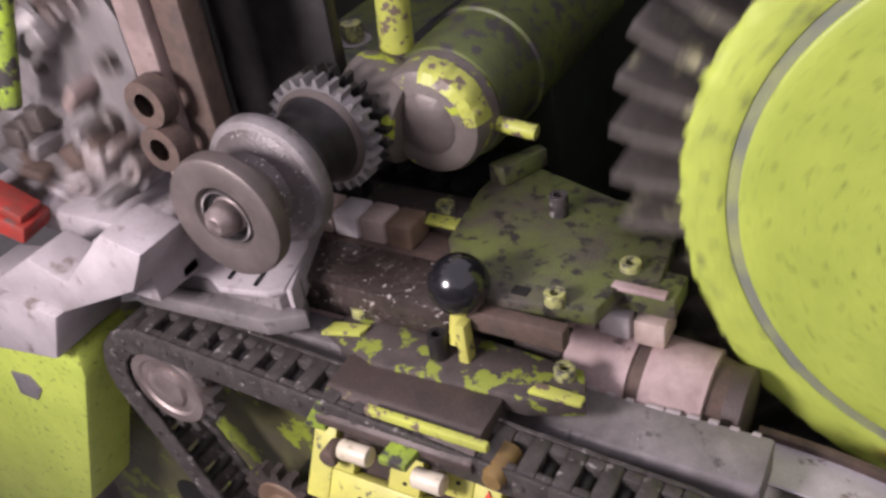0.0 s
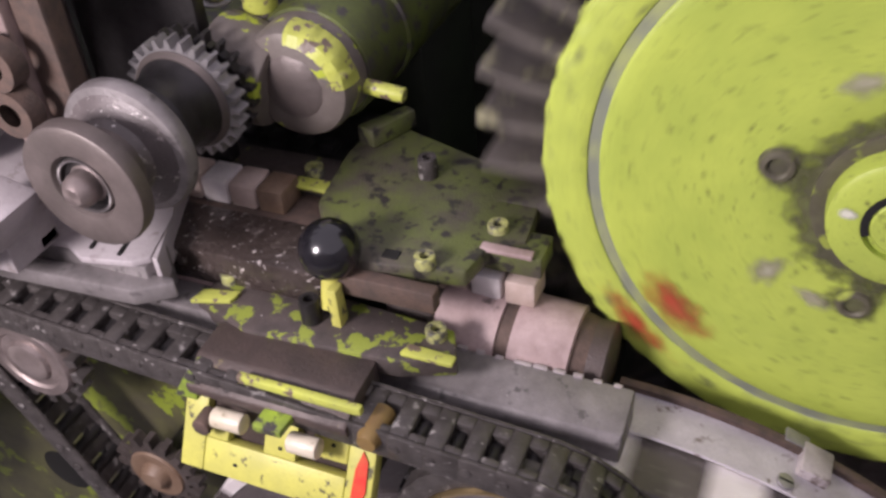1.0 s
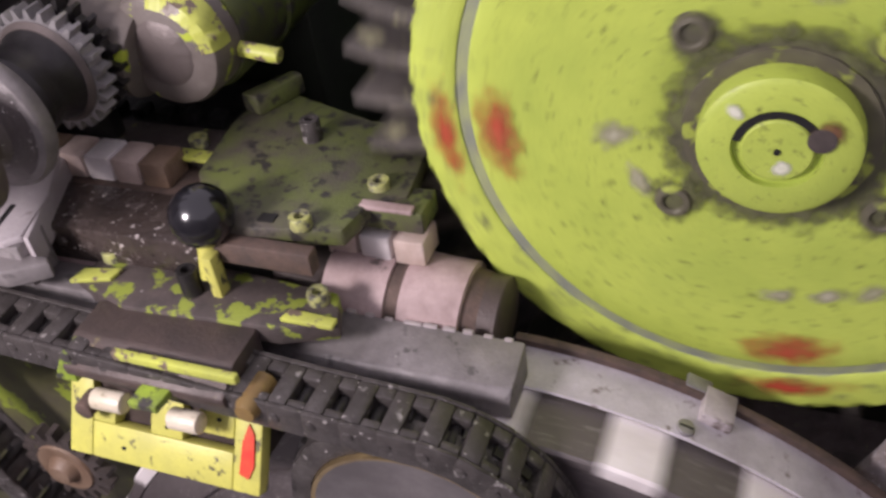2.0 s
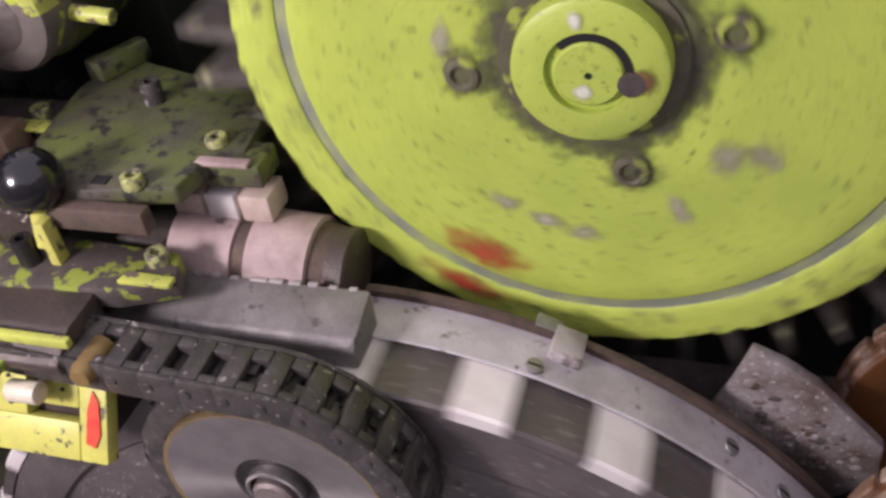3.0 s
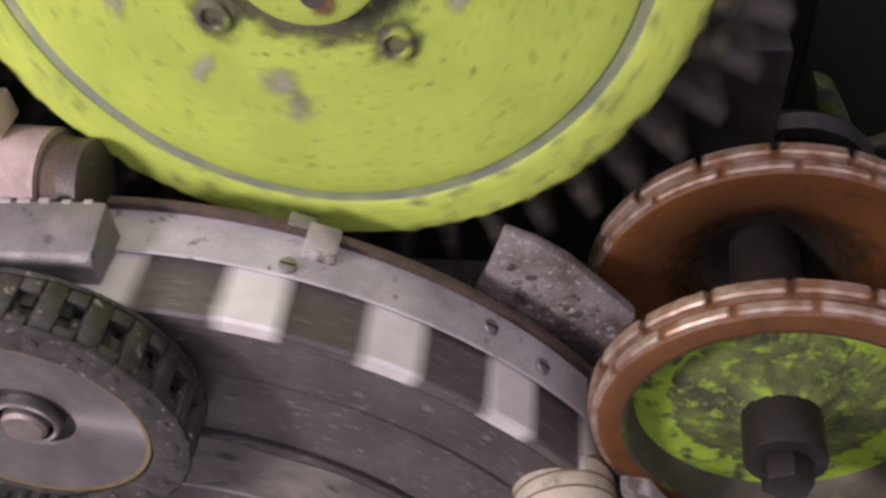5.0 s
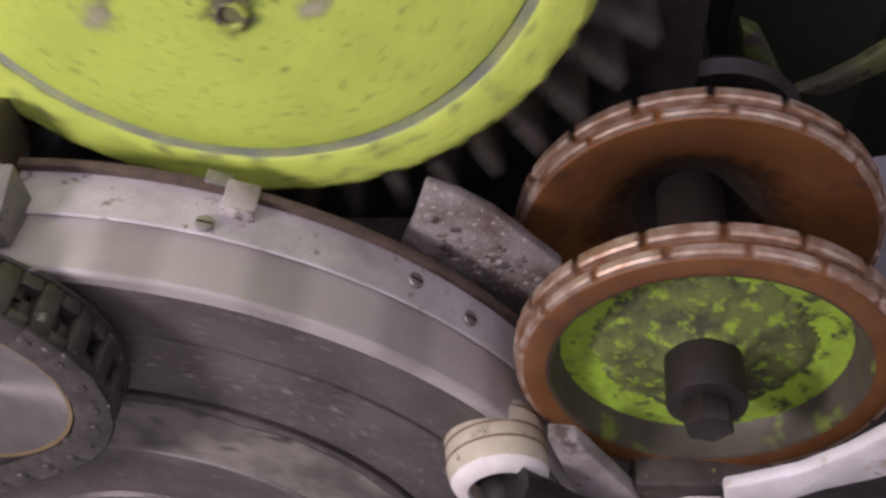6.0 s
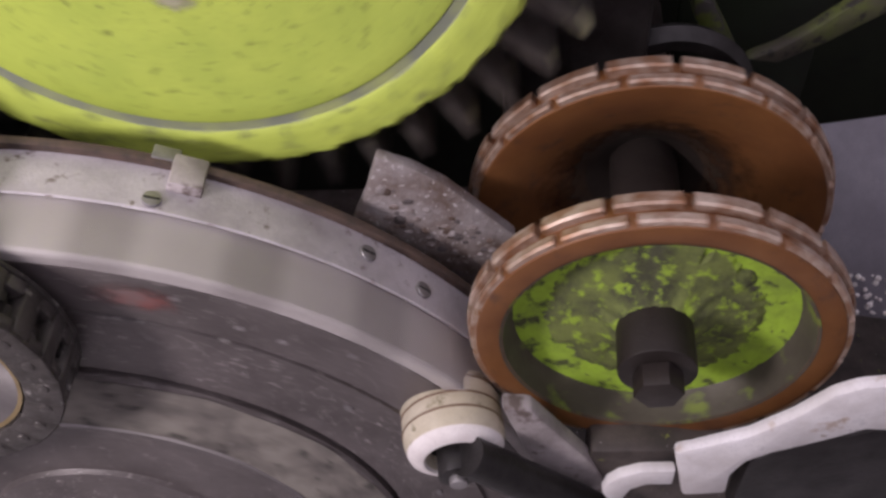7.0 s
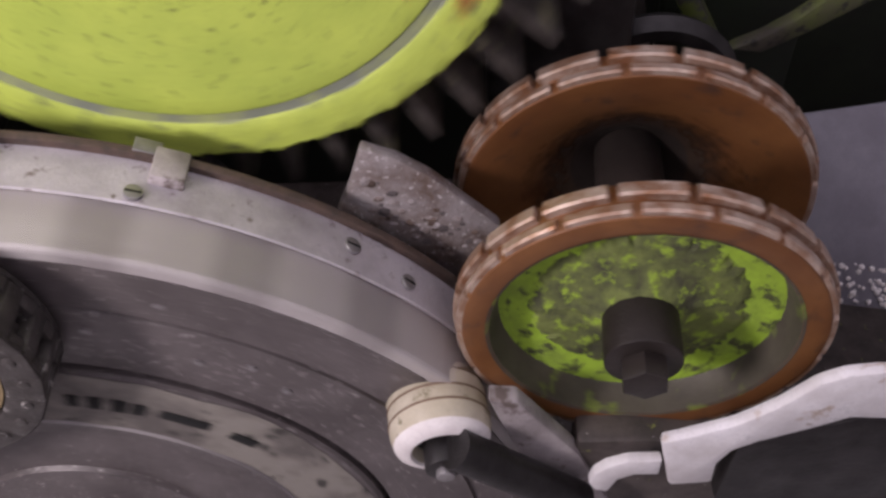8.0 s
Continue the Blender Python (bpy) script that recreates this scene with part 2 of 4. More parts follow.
def lathe(bm, profile, seg=64, m=None, a0=0.0, a1=360.0, wave=None):
    """Turns (radius, y) pairs about the y axis; angles run from +x to +z. A part turn is closed by its end faces."""
    full = abs(a1 - a0) >= 360
    rings = []
    count = seg if full else seg + 1
    for k in range(count):
        a = radians(a0 + (a1 - a0) * k / seg)
        ring = []
        for r, y in profile:
            rr = r * (1 + wave(a, r, y)) if wave else r
            p = Vector((rr * math.cos(a), y, rr * math.sin(a)))
            ring.append(bm.verts.new(m @ p if m else p))
        rings.append(ring)
    for k in range(seg):
        p, q = rings[k], rings[(k + 1) % count]
        for j in range(len(profile) - 1):
            bm.faces.new((p[j], p[j + 1], q[j + 1], q[j]))
    if not full:
        bm.faces.new(rings[0])
        bm.faces.new(rings[-1][::-1])
    bmesh.ops.remove_doubles(bm, verts=[v for ring in rings for v in ring], dist=1e-6)
    return bm


def rod(bm, p, q, r, seg=20, r2=None, bevel=0.0):
    p, q = Vector(p), Vector(q)
    d = q - p
    turn = d.to_track_quat("Z", "Y").to_matrix().to_4x4()
    g = bmesh.ops.create_cone(bm, cap_ends=True, segments=seg, radius1=r, radius2=r if r2 is None else r2, depth=d.length,
                              matrix=Matrix.Translation((p + q) / 2) @ turn)
    if bevel:
        edges = [e for e in {e for v in g["verts"] for e in v.link_edges} if any(len(f.verts) > 4 for f in e.link_faces)]
        bmesh.ops.bevel(bm, geom=edges, offset=bevel, segments=2, profile=0.5, affect="EDGES")
    return bm


def slab(bm, outline, z0, z1, bevel=0.0012, m=None):
    """An upright prism on an (x, y) outline."""
    vs = [bm.verts.new((m @ Vector((x, y, z0))) if m else (x, y, z0)) for x, y in outline]
    f = bm.faces.new(vs)
    up = Vector((0, 0, z1 - z0))
    g = bmesh.ops.extrude_face_region(bm, geom=[f])
    tops = [v for v in g["geom"] if isinstance(v, bmesh.types.BMVert)]
    bmesh.ops.translate(bm, verts=tops, vec=(m.to_3x3() @ up) if m else up)
    if bevel:
        edges = list({e for v in vs + tops for e in v.link_edges})
        bmesh.ops.bevel(bm, geom=edges, offset=bevel, segments=2, profile=0.5, affect="EDGES")
    return bm


def toothed(bm, root, tip, y0, y1, teeth, m=None, top=0.35):
    outline = []
    for k in range(teeth):
        for r, s in ((root, -0.5), (root, -0.30), (tip, -top / 2), (tip, top / 2), (root, 0.30)):
            a = 2 * math.pi * (k + s) / teeth
            outline.append((r * math.cos(a), r * math.sin(a)))
    turn = Matrix(((1, 0, 0, 0), (0, 0, 1, 0), (0, 1, 0, 0), (0, 0, 0, 1)))
    return slab(bm, outline, y0, y1, 0.0, (m @ turn) if m else turn)


def smear(bm, a, r0, r1, half, y, steps=(10, 16), ring=0.0):
    """A patch between two radii about the y axis, half a width in degrees either way; its fade falls from the middle to the edge. ring: a whole ring that fades outward and rises by that much to its rim."""
    layer = bm.verts.layers.float.new("fade")
    rows = []
    for j in range(steps[0] + 1):
        row = []
        for k in range(steps[1] + 1):
            u, v = 2 * j / steps[0] - 1, 2 * k / steps[1] - 1
            r, q = r0 + (r1 - r0) * j / steps[0], radians(a + half * v)
            vert = bm.verts.new((r * math.cos(q), y + ring * j / steps[0], r * math.sin(q)))
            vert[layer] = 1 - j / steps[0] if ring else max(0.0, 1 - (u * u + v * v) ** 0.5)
            row.append(vert)
        rows.append(row)
    for p, q in zip(rows, rows[1:]):
        for k in range(steps[1]):
            bm.faces.new((p[k], p[k + 1], q[k + 1], q[k]))
    return bm


def part(name, bm, material, parent=None, label="", smooth=True):
    bmesh.ops.recalc_face_normals(bm, faces=bm.faces)
    me = bpy.data.meshes.new(name)
    bm.to_mesh(me)
    bm.free()
    me.materials.append(material)
    if smooth:
        me.shade_smooth()
        me.set_sharp_from_angle(angle=radians(35))
    ob = new(name, me)
    if parent:
        ob.parent = parent
    if label:
        tagged(ob, label)
    return ob


def upright(outline, y0, y1, bevel=0.0012):
    """A slab on an (x, z) outline, from y0 to y1."""
    turn = Matrix(((1, 0, 0, 0), (0, 0, 1, 0), (0, 1, 0, 0), (0, 0, 0, 1)))
    return slab(B(), outline, y0, y1, bevel, turn)


def thing(name, m, label, category, group="", kind=""):
    ob = new(name)
    ob.empty_display_size = 0.01
    ob.matrix_world = m
    return tagged(ob, label, category, group, kind)


def B():
    return bmesh.new()


def hex_bolt(m, label="paint-specked hex bolt on a steel washer", r=0.0055, h=0.007, paint=None, group="machine bolts"):
    ob = thing("bolt", m, label, "bolt", group)
    part("washer", rod(B(), (0, 0, 0), (0, 0, 0.0014), r * 1.55, 24, bevel=0.0004), STEEL, ob)
    part("head", rod(B(), (0, 0, 0.0014), (0, 0, 0.0014 + h), r, 6, bevel=0.0007), paint or STEEL, ob)
    return ob


def cap_screw(m, label, r=0.006, h=0.010, paint=None, group="socket screws"):
    ob = thing("cap_screw", m, label, "screw", group)
    bm = B()
    lathe(bm, [(0, -h * 0.45), (r * 0.5, -h * 0.45), (r * 0.5, -h), (r * 0.92, -h), (r, -h * 0.9), (r, 0), (0, 0)], 28, Matrix.Rotation(radians(-90), 4, "X"))
    part("head", bm, paint or STEEL, ob)
    part("socket", rod(B(), (0, 0, h * 0.46), (0, 0, h * 0.5), r * 0.48, 6), BLACK, ob)
    return ob


# ------------------------------------------------------------------ the setting
def setting():
    w, e, n, f, low, high = -0.80, 1.00, 0.48, -1.15, -0.48, 0.46
    for name, b, label in (
        ("floor", (w, e, f, n, low - 0.05, low), "plain grey floor of the machine bay"),
        ("wall_north", (w, e, n, n + 0.04, low, high), "plain grey bay wall"),
        ("wall_south", (w, e, f - 0.04, f, low, high), "plain grey bay wall"),
        ("wall_east", (e, e + 0.04, f, n, low, high), "plain grey bay wall"),
        ("wall_west", (w - 0.04, w, f, n, low, high), "plain grey bay wall"),
    ):
        tagged(part(name, box(B(), *b, 0), PLASTER), label, name.split("_")[0], kind="structure")
    tagged(part("machine_bed", box(B(), -0.62, 0.82, -0.02, 0.40, low, -0.42, 0.004), GRIME), "grimy dark steel bed of the machine", "machine bed", kind="structure")
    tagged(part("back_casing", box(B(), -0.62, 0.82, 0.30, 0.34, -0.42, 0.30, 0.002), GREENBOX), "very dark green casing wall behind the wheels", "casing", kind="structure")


setting()


# ------------------------------------------------------------------ the great lime wheel
WHEEL = (0.2021, 0.0157, 0.0456)


def lime_wheel():
    ob = thing("lime_wheel", pose(*WHEEL), "large lime-green enamelled wheel with dark teeth behind its rim, spinning", "wheel")
    bm = B()
    lathe(bm, [(0.036, 0.014), (0.036, 0.004), (0.044, 0.0005), (0.060, -0.0005), (0.116, 0.0), (0.1236, -0.0012), (0.1252, -0.0005), (0.1264, 0.002), (0.1280, 0.0024), (0.1280, 0.024), (0.036, 0.024)], 208)
    disc = part("disc", bm, LIME, ob)
    bm = B()
    lathe(bm, [(0.1282, 0.0024), (0.1298, 0.002), (0.1310, -0.0005), (0.1326, -0.0014), (0.1380, -0.0016), (0.1430, -0.0018), (0.1485, -0.0016), (0.1508, 0.0002), (0.1514, 0.004), (0.1510, 0.012), (0.1480, 0.018), (0.1282, 0.024)], 416,
          wave=lambda a, r, y: 0.016 * noise.noise((38 * math.cos(a), 38 * math.sin(a), 250 * y)) * max(0.0, (r - 0.140) / 0.01) + (0.016 * noise.noise((95 * math.cos(a), 95 * math.sin(a), 180 * y)) if r > 0.1465 else 0.0))
    rim = part("rim", bm, RAGGED, ob, "ragged chipped lime rim")
    part("groove_ring", lathe(B(), [(0.1244, -0.0008), (0.1256, 0.0003), (0.1304, 0.0003), (0.1316, -0.0008)], 128, wave=lambda a, r, y: 0.004 * noise.noise((14 * math.cos(a), 14 * math.sin(a), 3))), GREY, disc, "grey worn ring in the groove")
    part("flange", lathe(B(), [(0.028, -0.001), (0.0335, -0.0022), (0.0365, -0.0022), (0.0372, 0.002)], 96, wave=lambda a, r, y: 0.02 * noise.noise((20 * math.cos(a), 20 * math.sin(a), 5)) if r > 0.036 else 0), LOBE, ob, "dark greasy flange round the hub")
    part("soot_ring", smear(B(), 0, 0.0340, 0.0520, 180, -0.0008, (8, 96), -0.0006), SOOTY, ob, "soot smeared round the hub")
    for a in (42, 129, 212, 305):
        part("soot_patch", smear(B(), a, 0.0330, 0.0680, 19, -0.0018), SOOTY, ob)
    bm = B()
    lathe(bm, [(0.0, -0.0135), (0.0125, -0.0135), (0.0135, -0.0125), (0.0138, -0.010), (0.0165, -0.010), (0.017, -0.0128), (0.0275, -0.0128), (0.0298, -0.0115), (0.0305, -0.006), (0.0305, 0.004)], 96)
    hub = part("hub", bm, LIME, ob, "smooth lime-green hub cap")
    part("hub_slot", lathe(B(), [(0.0139, -0.0129), (0.0169, -0.0129), (0.0169, -0.0132), (0.0139, -0.0132)], 40, a0=105, a1=250), BLACK, hub)
    part("hub_hole", rod(B(), (-0.0039, -0.0130, 0.0158), (-0.0039, -0.0138, 0.0158), 0.0052, 20), GRIME, hub)
    part("chalk_mark", smear(B(), 217, 0.0175, 0.0275, 9, -0.0138), CHALK, hub, "white chalk stroke")
    part("chalk_mark", smear(B(), 10, 0.0025, 0.0120, 40, -0.0140), CHALK, hub, "white chalk spot")
    part("rust_smudge", smear(B(), 112, 0.0100, 0.0280, 22, -0.0137), SMUDGE, hub, "rust-red smudge")
    part("centre_mark", rod(B(), (0, -0.013, 0), (0, -0.0142, 0), 0.0013, 12), BLACK, hub)
    for a in (42, 129, 212, 305):
        c, d = 0.053 * math.cos(radians(a)), 0.053 * math.sin(radians(a))
        lug = part("lug", lathe(B(), [(0.0040, 0.001), (0.0042, -0.0030), (0.0050, -0.0038), (0.0068, -0.0034), (0.0082, -0.001), (0.0086, 0.002)], 28, Matrix.Translation((c, 0, d))), LOBE, ob, "sooty lime boss round a sunk screw")
        part("screw_hole", rod(B(), (c, -0.0012, d), (c, -0.0016, d), 0.004, 14), DARK, lug)
    # scraped bare places in the enamel
    for a, r, w, h in ((77, 0.068, 0.014, 0.012), (163, 0.060, 0.014, 0.008), (268, 0.064, 0.010, 0.014), (290, 0.060, 0.015, 0.007), (357, 0.082, 0.012, 0.006), (10, 0.083, 0.013, 0.006),
                       (22, 0.086, 0.013, 0.007), (84, 0.078, 0.012, 0.011), (52, 0.078, 0.006, 0.014)):
        part("scrape", smear(B(), a, r - h, r + h, math.degrees(w / r), -0.0011), SCRAPE, ob)
    # two red marks rubbed across the groove
    for a in (0, -92):
        part("red_mark", smear(B(), a - 1.0, 0.1000, 0.1275, 16.0, -0.0016), FADED, ob)
        part("red_mark", smear(B(), a - 1.0, 0.1290, 0.1470, 15.0, -0.0018), FADED, ob)
    # long teeth behind the rim, their blades curved and thinning to the tip
    bm = B()
    slab(bm, [(0.138, -0.0042), (0.160, -0.0032), (0.178, -0.0010), (0.190, 0.0020), (0.1915, 0.0036), (0.188, 0.0044), (0.176, 0.0032), (0.158, 0.0034), (0.138, 0.0044)], 0.0, 0.034, 0.0010, Matrix.Rotation(radians(-90), 4, "X"))
    first = part("tooth", bm, TEETH, ob)
    first.location = (0, 0.016, 0)
    for k in range(1, 46):
        t = new("tooth", first.data)
        t.parent = ob
        t.matrix_local = pose(0, 0.016, 0, 0, 360 * k / 46, 0)
    part("tooth_wheel", lathe(B(), [(0.04, 0.026), (0.152, 0.026), (0.152, 0.044), (0.04, 0.044)], 96), GRIME, ob)
    part("shaft", rod(B(), (0, 0.02, 0), (0, 0.29, 0), 0.03, 40), DARK, ob)
    return ob


# ------------------------------------------------------------------ the drum with its lumps
DRUMC = (0.091, -0.0615, -0.3413)


def drum():
    ob = thing("drum", pose(*DRUMC), "big dark steel drum turning under the curved guard", "drum")
    bm = B()
    lathe(bm, [(0.0, 0.012), (0.176, 0.012), (0.180, 0.004), (0.190, 0.004), (0.192, 0.0015), (0.2285, 0.001), (0.2295, 0.003),
               (0.2315, 0.003), (0.2325, 0.0), (0.2612, 0.0), (0.2615, 0.001), (0.2615, 0.052), (0.24, 0.052), (0.24, 0.08), (0.0, 0.08)], 216)
    part("body", bm, DRUM, ob)
    pit = part("pit", rod(B(), (0, -0.0006, 0), (0, 0.002, 0), 0.0017, 12), STEEL, ob)
    rng = random.Random(2)
    for n in range(54):
        o = pit if n == 0 else new("pit", pit.data)
        o.parent = ob
        o.matrix_local = pose(0, 0, 0, 0, -(360 * n / 54 + rng.uniform(-1, 1)), 0) @ pose(rng.choice((0.243, 0.252, 0.214, 0.206)), 0.0005, 0, 0, 0, 0)
    for a in (283, 324):
        part("red_mark", smear(B(), a, 0.236, 0.260, 6, -0.0006), DIMRED, ob)
    part("axle", rod(B(), (0, 0.02, 0), (0, 0.29, 0), 0.04, 32), DARK, ob)
    return ob


def lump_ring():
    """White lumps alternate with dark holders on a ring round the drum."""
    ob = thing("lump_ring", pose(*DRUMC), "ring of white lumps between dark holders, running fast round the drum", "ring")
    part("carrier", lathe(B(), [(0.2617, 0.0020), (0.2621, 0.0020), (0.2621, 0.050), (0.2617, 0.050), (0.2617, 0.0020)], 162), DRUM, ob, "dark carrier ring")

    def lump(material, name, top, half):
        bm = B()
        lathe(bm, [(0.2622, -0.0004), (top - 0.0012, -0.0010), (top, 0.0006), (top, 0.046), (0.2622, 0.046)], 4, a0=-half, a1=half)
        return part(name, bm, material, ob)
    white, dark = lump(WHITE, "lump", 0.2708, 2.7), lump(DRUM, "holder", 0.2690, 3.8)
    for k in range(27):
        for src, off in ((white, 0.0), (dark, 360 / 54)):
            if k == 0 and off == 0:
                continue
            o = src if k == 0 else new(src.name.split(".")[0], src.data)
            o.parent = ob
            o.matrix_local = pose(0, 0, 0, 0, -(360 * k / 27 + off), 0)
    return ob


def drum_hub():
    ob = thing("drum_hub", pose(*DRUMC), "slotted dust-streaked hub disc spinning inside the drum", "hub disc")
    bm = B()
    lathe(bm, [(0.0, 0.004), (0.044, 0.004), (0.046, 0.0025), (0.070, 0.0025), (0.072, 0.005), (0.112, 0.005), (0.1135, 0.0028), (0.126, 0.0020), (0.128, 0.0015), (0.1745, 0.0015), (0.1765, 0.003), (0.1765, 0.011), (0.0, 0.0112)], 160)
    part("disc", bm, DRUM, ob)
    part("dust_band", lathe(B(), [(0.129, 0.0012), (0.140, 0.0008), (0.166, 0.0008), (0.1735, 0.0012)], 160, wave=lambda a, r, y: 0.018 * noise.noise((6 * math.cos(a), 6 * math.sin(a), 20 * r))), SILT, ob, "dust-streaked band round the slots")
    part("bright_ring", lathe(B(), [(0.1258, 0.0016), (0.1272, 0.0002), (0.1286, 0.0016)], 128), BRIGHT, ob, "polished steel ring")
    for a, wide, tall in ((101.5, 0.0030, 0.008), (97.5, 0.0034, 0.009), (93.0, 0.0036, 0.009), (89.5, 0.0036, 0.008), (80.5, 0.0130, 0.0055), (68.0, 0.0080, 0.005)):
        bm = box(B(), -tall / 2 - 0.001, tall / 2 + 0.001, -0.0006, 0.002, -wide, wide, 0.0008)
        bm.transform(pose(0, 0, 0, 0, -a, 0) @ pose(0.151, 0.0005, 0))
        part("slot", bm, BLACK, ob)
    part("cap", lathe(B(), [(0, -0.008), (0.022, -0.007), (0.030, -0.002), (0.032, 0.004)], 48), BRIGHT, ob, "polished domed cap")
    return ob


def arc_guard():
    """The fixed curved guard over the back half of the lumps."""
    ob = thing("arc_guard", pose(0.091, 0, -0.3413), "curved steel guard dusted grey over the drum rim", "guard")
    part("band", lathe(B(), [(0.2715, -0.034), (0.2728, -0.0348), (0.2735, -0.034), (0.2735, -0.010), (0.2715, -0.010)], 52, a0=36, a1=88.6), CLEAR, ob, "dust-filmed clear band")
    part("lip", lathe(B(), [(0.2715, -0.010), (0.2775, -0.0105), (0.2780, -0.0095), (0.2780, -0.0065), (0.2715, -0.0065)], 52, a0=34, a1=88.6), RUST, ob, "rusty back lip")
    for a, y in ((71, -0.0293), (50.4, -0.0205), (43.5, -0.025)):
        m = pose(0, 0, 0, 0, 90 - a, 0) @ pose(0, y, 0.2733)
        bm = rod(B(), (0, 0, 0), (0, 0, 0.0022), 0.0042, 20, bevel=0.0006)
        bm.transform(m)
        s = part("screw", bm, STEEL, ob)
        bm = box(B(), -0.0034, 0.0034, -0.0005, 0.0005, 0.0016, 0.0024, 0)
        bm.transform(m)
        part("screw_slot", bm, BLACK, s)
    m = pose(0, 0, 0, 0, 90 - 68.5, 0)
    bm = box(B(), -0.0075, 0.0075, -0.022, -0.004, 0.272, 0.279, 0.001)
    bm.transform(m)
    part("clip", bm, DUST, ob, "small pinkish clip over the edge")
    bm = box(B(), -0.017, -0.005, -0.009, -0.001, 0.276, 0.2785, 0.0006)
    bm.transform(m)
    part("clip_tongue", bm, STEEL, ob)
    return ob


def fin_guard():
    ob = thing("fin_plate", pose(0, 0, 0), "rough grey cast deflector plate with rusty streaks behind the guard", "plate")
    part("plate", upright([(0.2715, -0.0945), (0.287, -0.102), (0.302, -0.1135), (0.3345, -0.150), (0.335, -0.175), (0.312, -0.200), (0.285, -0.185), (0.252, -0.150), (0.257, -0.134), (0.264, -0.118)], 0.006, 0.013, 0.0016), ROUGH, ob)
    rng = random.Random(21)
    for _ in range(46):
        u, v = rng.random(), rng.random()
        x, z = 0.270 + 0.055 * u, -0.108 - 0.045 * u - 0.030 * v
        w = rng.uniform(0.0012, 0.0034)
        bm = B()
        bmesh.ops.create_icosphere(bm, subdivisions=1, radius=w, matrix=Matrix.Translation((x, 0.006, z)) @ Matrix.Diagonal((1, 0.4, rng.uniform(0.5, 1.2), 1)))
        part("crust_grain", bm, rng.choice((RUST, ROUGH, ROUGH, DRUM)), ob)
    part("foot", box(B(), 0.25, 0.33, 0.02, 0.05, -0.42, -0.17, 0.002), GRIME, ob)
    return ob


# ------------------------------------------------------------------ the copper-brown double roller
ROLL = (0.3955, -0.0575, -0.1545)


def brown_roller():
    ob = thing("brown_roller", pose(*ROLL), "pair of copper-brown notched cup wheels on one shaft, lime dust inside", "roller")
    for name, y, cup in (("front_wheel", 0.0, True), ("back_wheel", 0.0775, False)):
        bm = B()
        if cup:
            prof = [(0.020, 0.030), (0.060, 0.027), (0.0670, 0.024), (0.0700, 0.001), (0.0775, -0.0010), (0.0815, 0.0), (0.0825, 0.0015), (0.0825, 0.015), (0.080, 0.020), (0.055, 0.036), (0.020, 0.042)]
        else:
            prof = [(0.018, 0.040), (0.030, 0.030), (0.062, 0.008), (0.0800, 0.0), (0.0815, 0.0), (0.0825, 0.0015), (0.0825, 0.015), (0.080, 0.017), (0.055, 0.040), (0.018, 0.046)]
        wide = 0.985 if cup else 1.04
        lathe(bm, [(wide * r, y + d) for r, d in prof], 120)
        wheel = part(name, bm, BROWN, ob)
        for d0, d1, h, off in ((0.0006, 0.0055, 0.0850, 0.0), (0.0085, 0.0150, 0.0868, 6.0)):
            bm = B()
            lathe(bm, [(wide * r, y + d) for r, d in ((0.0800, d0), (h - 0.0008, d0), (h, d0 + 0.0012), (h - 0.0003, d1), (0.0800, d1))], 3, a0=off - 9.1, a1=off + 9.1)
            first = part("rim_segment", bm, RIM, wheel)
            for k in range(1, 17):
                o = new("rim_segment", first.data)
                o.parent = wheel
                o.matrix_local = pose(0, 0, 0, 0, 360 * k / 17, 0)
    # shadow deep in the back wheel, painted as a dark collar and fading ring
    part("grease_collar", lathe(B(), [(0.0178, 0.1172), (0.0186, 0.1166), (0.0300, 0.1070), (0.0306, 0.1068)], 96), SHAFT, ob, "dark collar painted as shade at the shaft")
    part("grease_ring", smear(B(), 0, 0.0300, 0.0620, 180, 0.1070, (10, 96), -0.0220), SHADED, ob, "shade painted round the shaft")
    bm = B()
    lathe(bm, [(0.016, 0.010), (0.030, 0.018), (0.050, 0.018), (0.061, 0.0165), (0.0655, 0.0160), (0.0650, 0.022), (0.016, 0.030)], 150,
          wave=lambda a, r, y: 0.05 * noise.noise((30 * math.cos(a), 30 * math.sin(a), 90 * r)))
    part("dust_cake", bm, MOSS, ob, "bright lime dust caked in the cup")
    bm = B()
    lathe(bm, [(0.015, 0.0080), (0.028, 0.0154), (0.044, 0.0158), (0.047, 0.0166), (0.050, 0.0182)], 150, wave=lambda a, r, y: 0.10 * noise.noise((5 * math.cos(a), 5 * math.sin(a), 40 * r)) + (0.09 * noise.noise((32 * math.cos(a), 32 * math.sin(a), 60 * r)) if r > 0.043 else 0.0))
    part("dark_smear", bm, SMEAR, ob, "darker smeared dust round the shaft")
    part("inner_ring", lathe(B(), [(0.0640, 0.0168), (0.0655, 0.0150), (0.0680, 0.0040), (0.0686, 0.0012), (0.0702, 0.0004)], 120), INWALL, ob, "dull olive-grey inner wall of the cup")
    part("shaft", rod(B(), (0, -0.014, 0), (0, 0.25, 0), 0.0175, 40, bevel=0.001), SHAFT, ob, "dark brown shaft end")
    part("nut", rod(B(), (0, -0.026, 0), (0, -0.014, 0), 0.0110, 6, bevel=0.001), SHAFT, ob)
    return ob


# ------------------------------------------------------------------ the chain drive
SPROCKET, IDLER, PITCH = (0.0727, -0.0907, -0.1169), (-0.2035, -0.0850, -0.0690), 0.0170


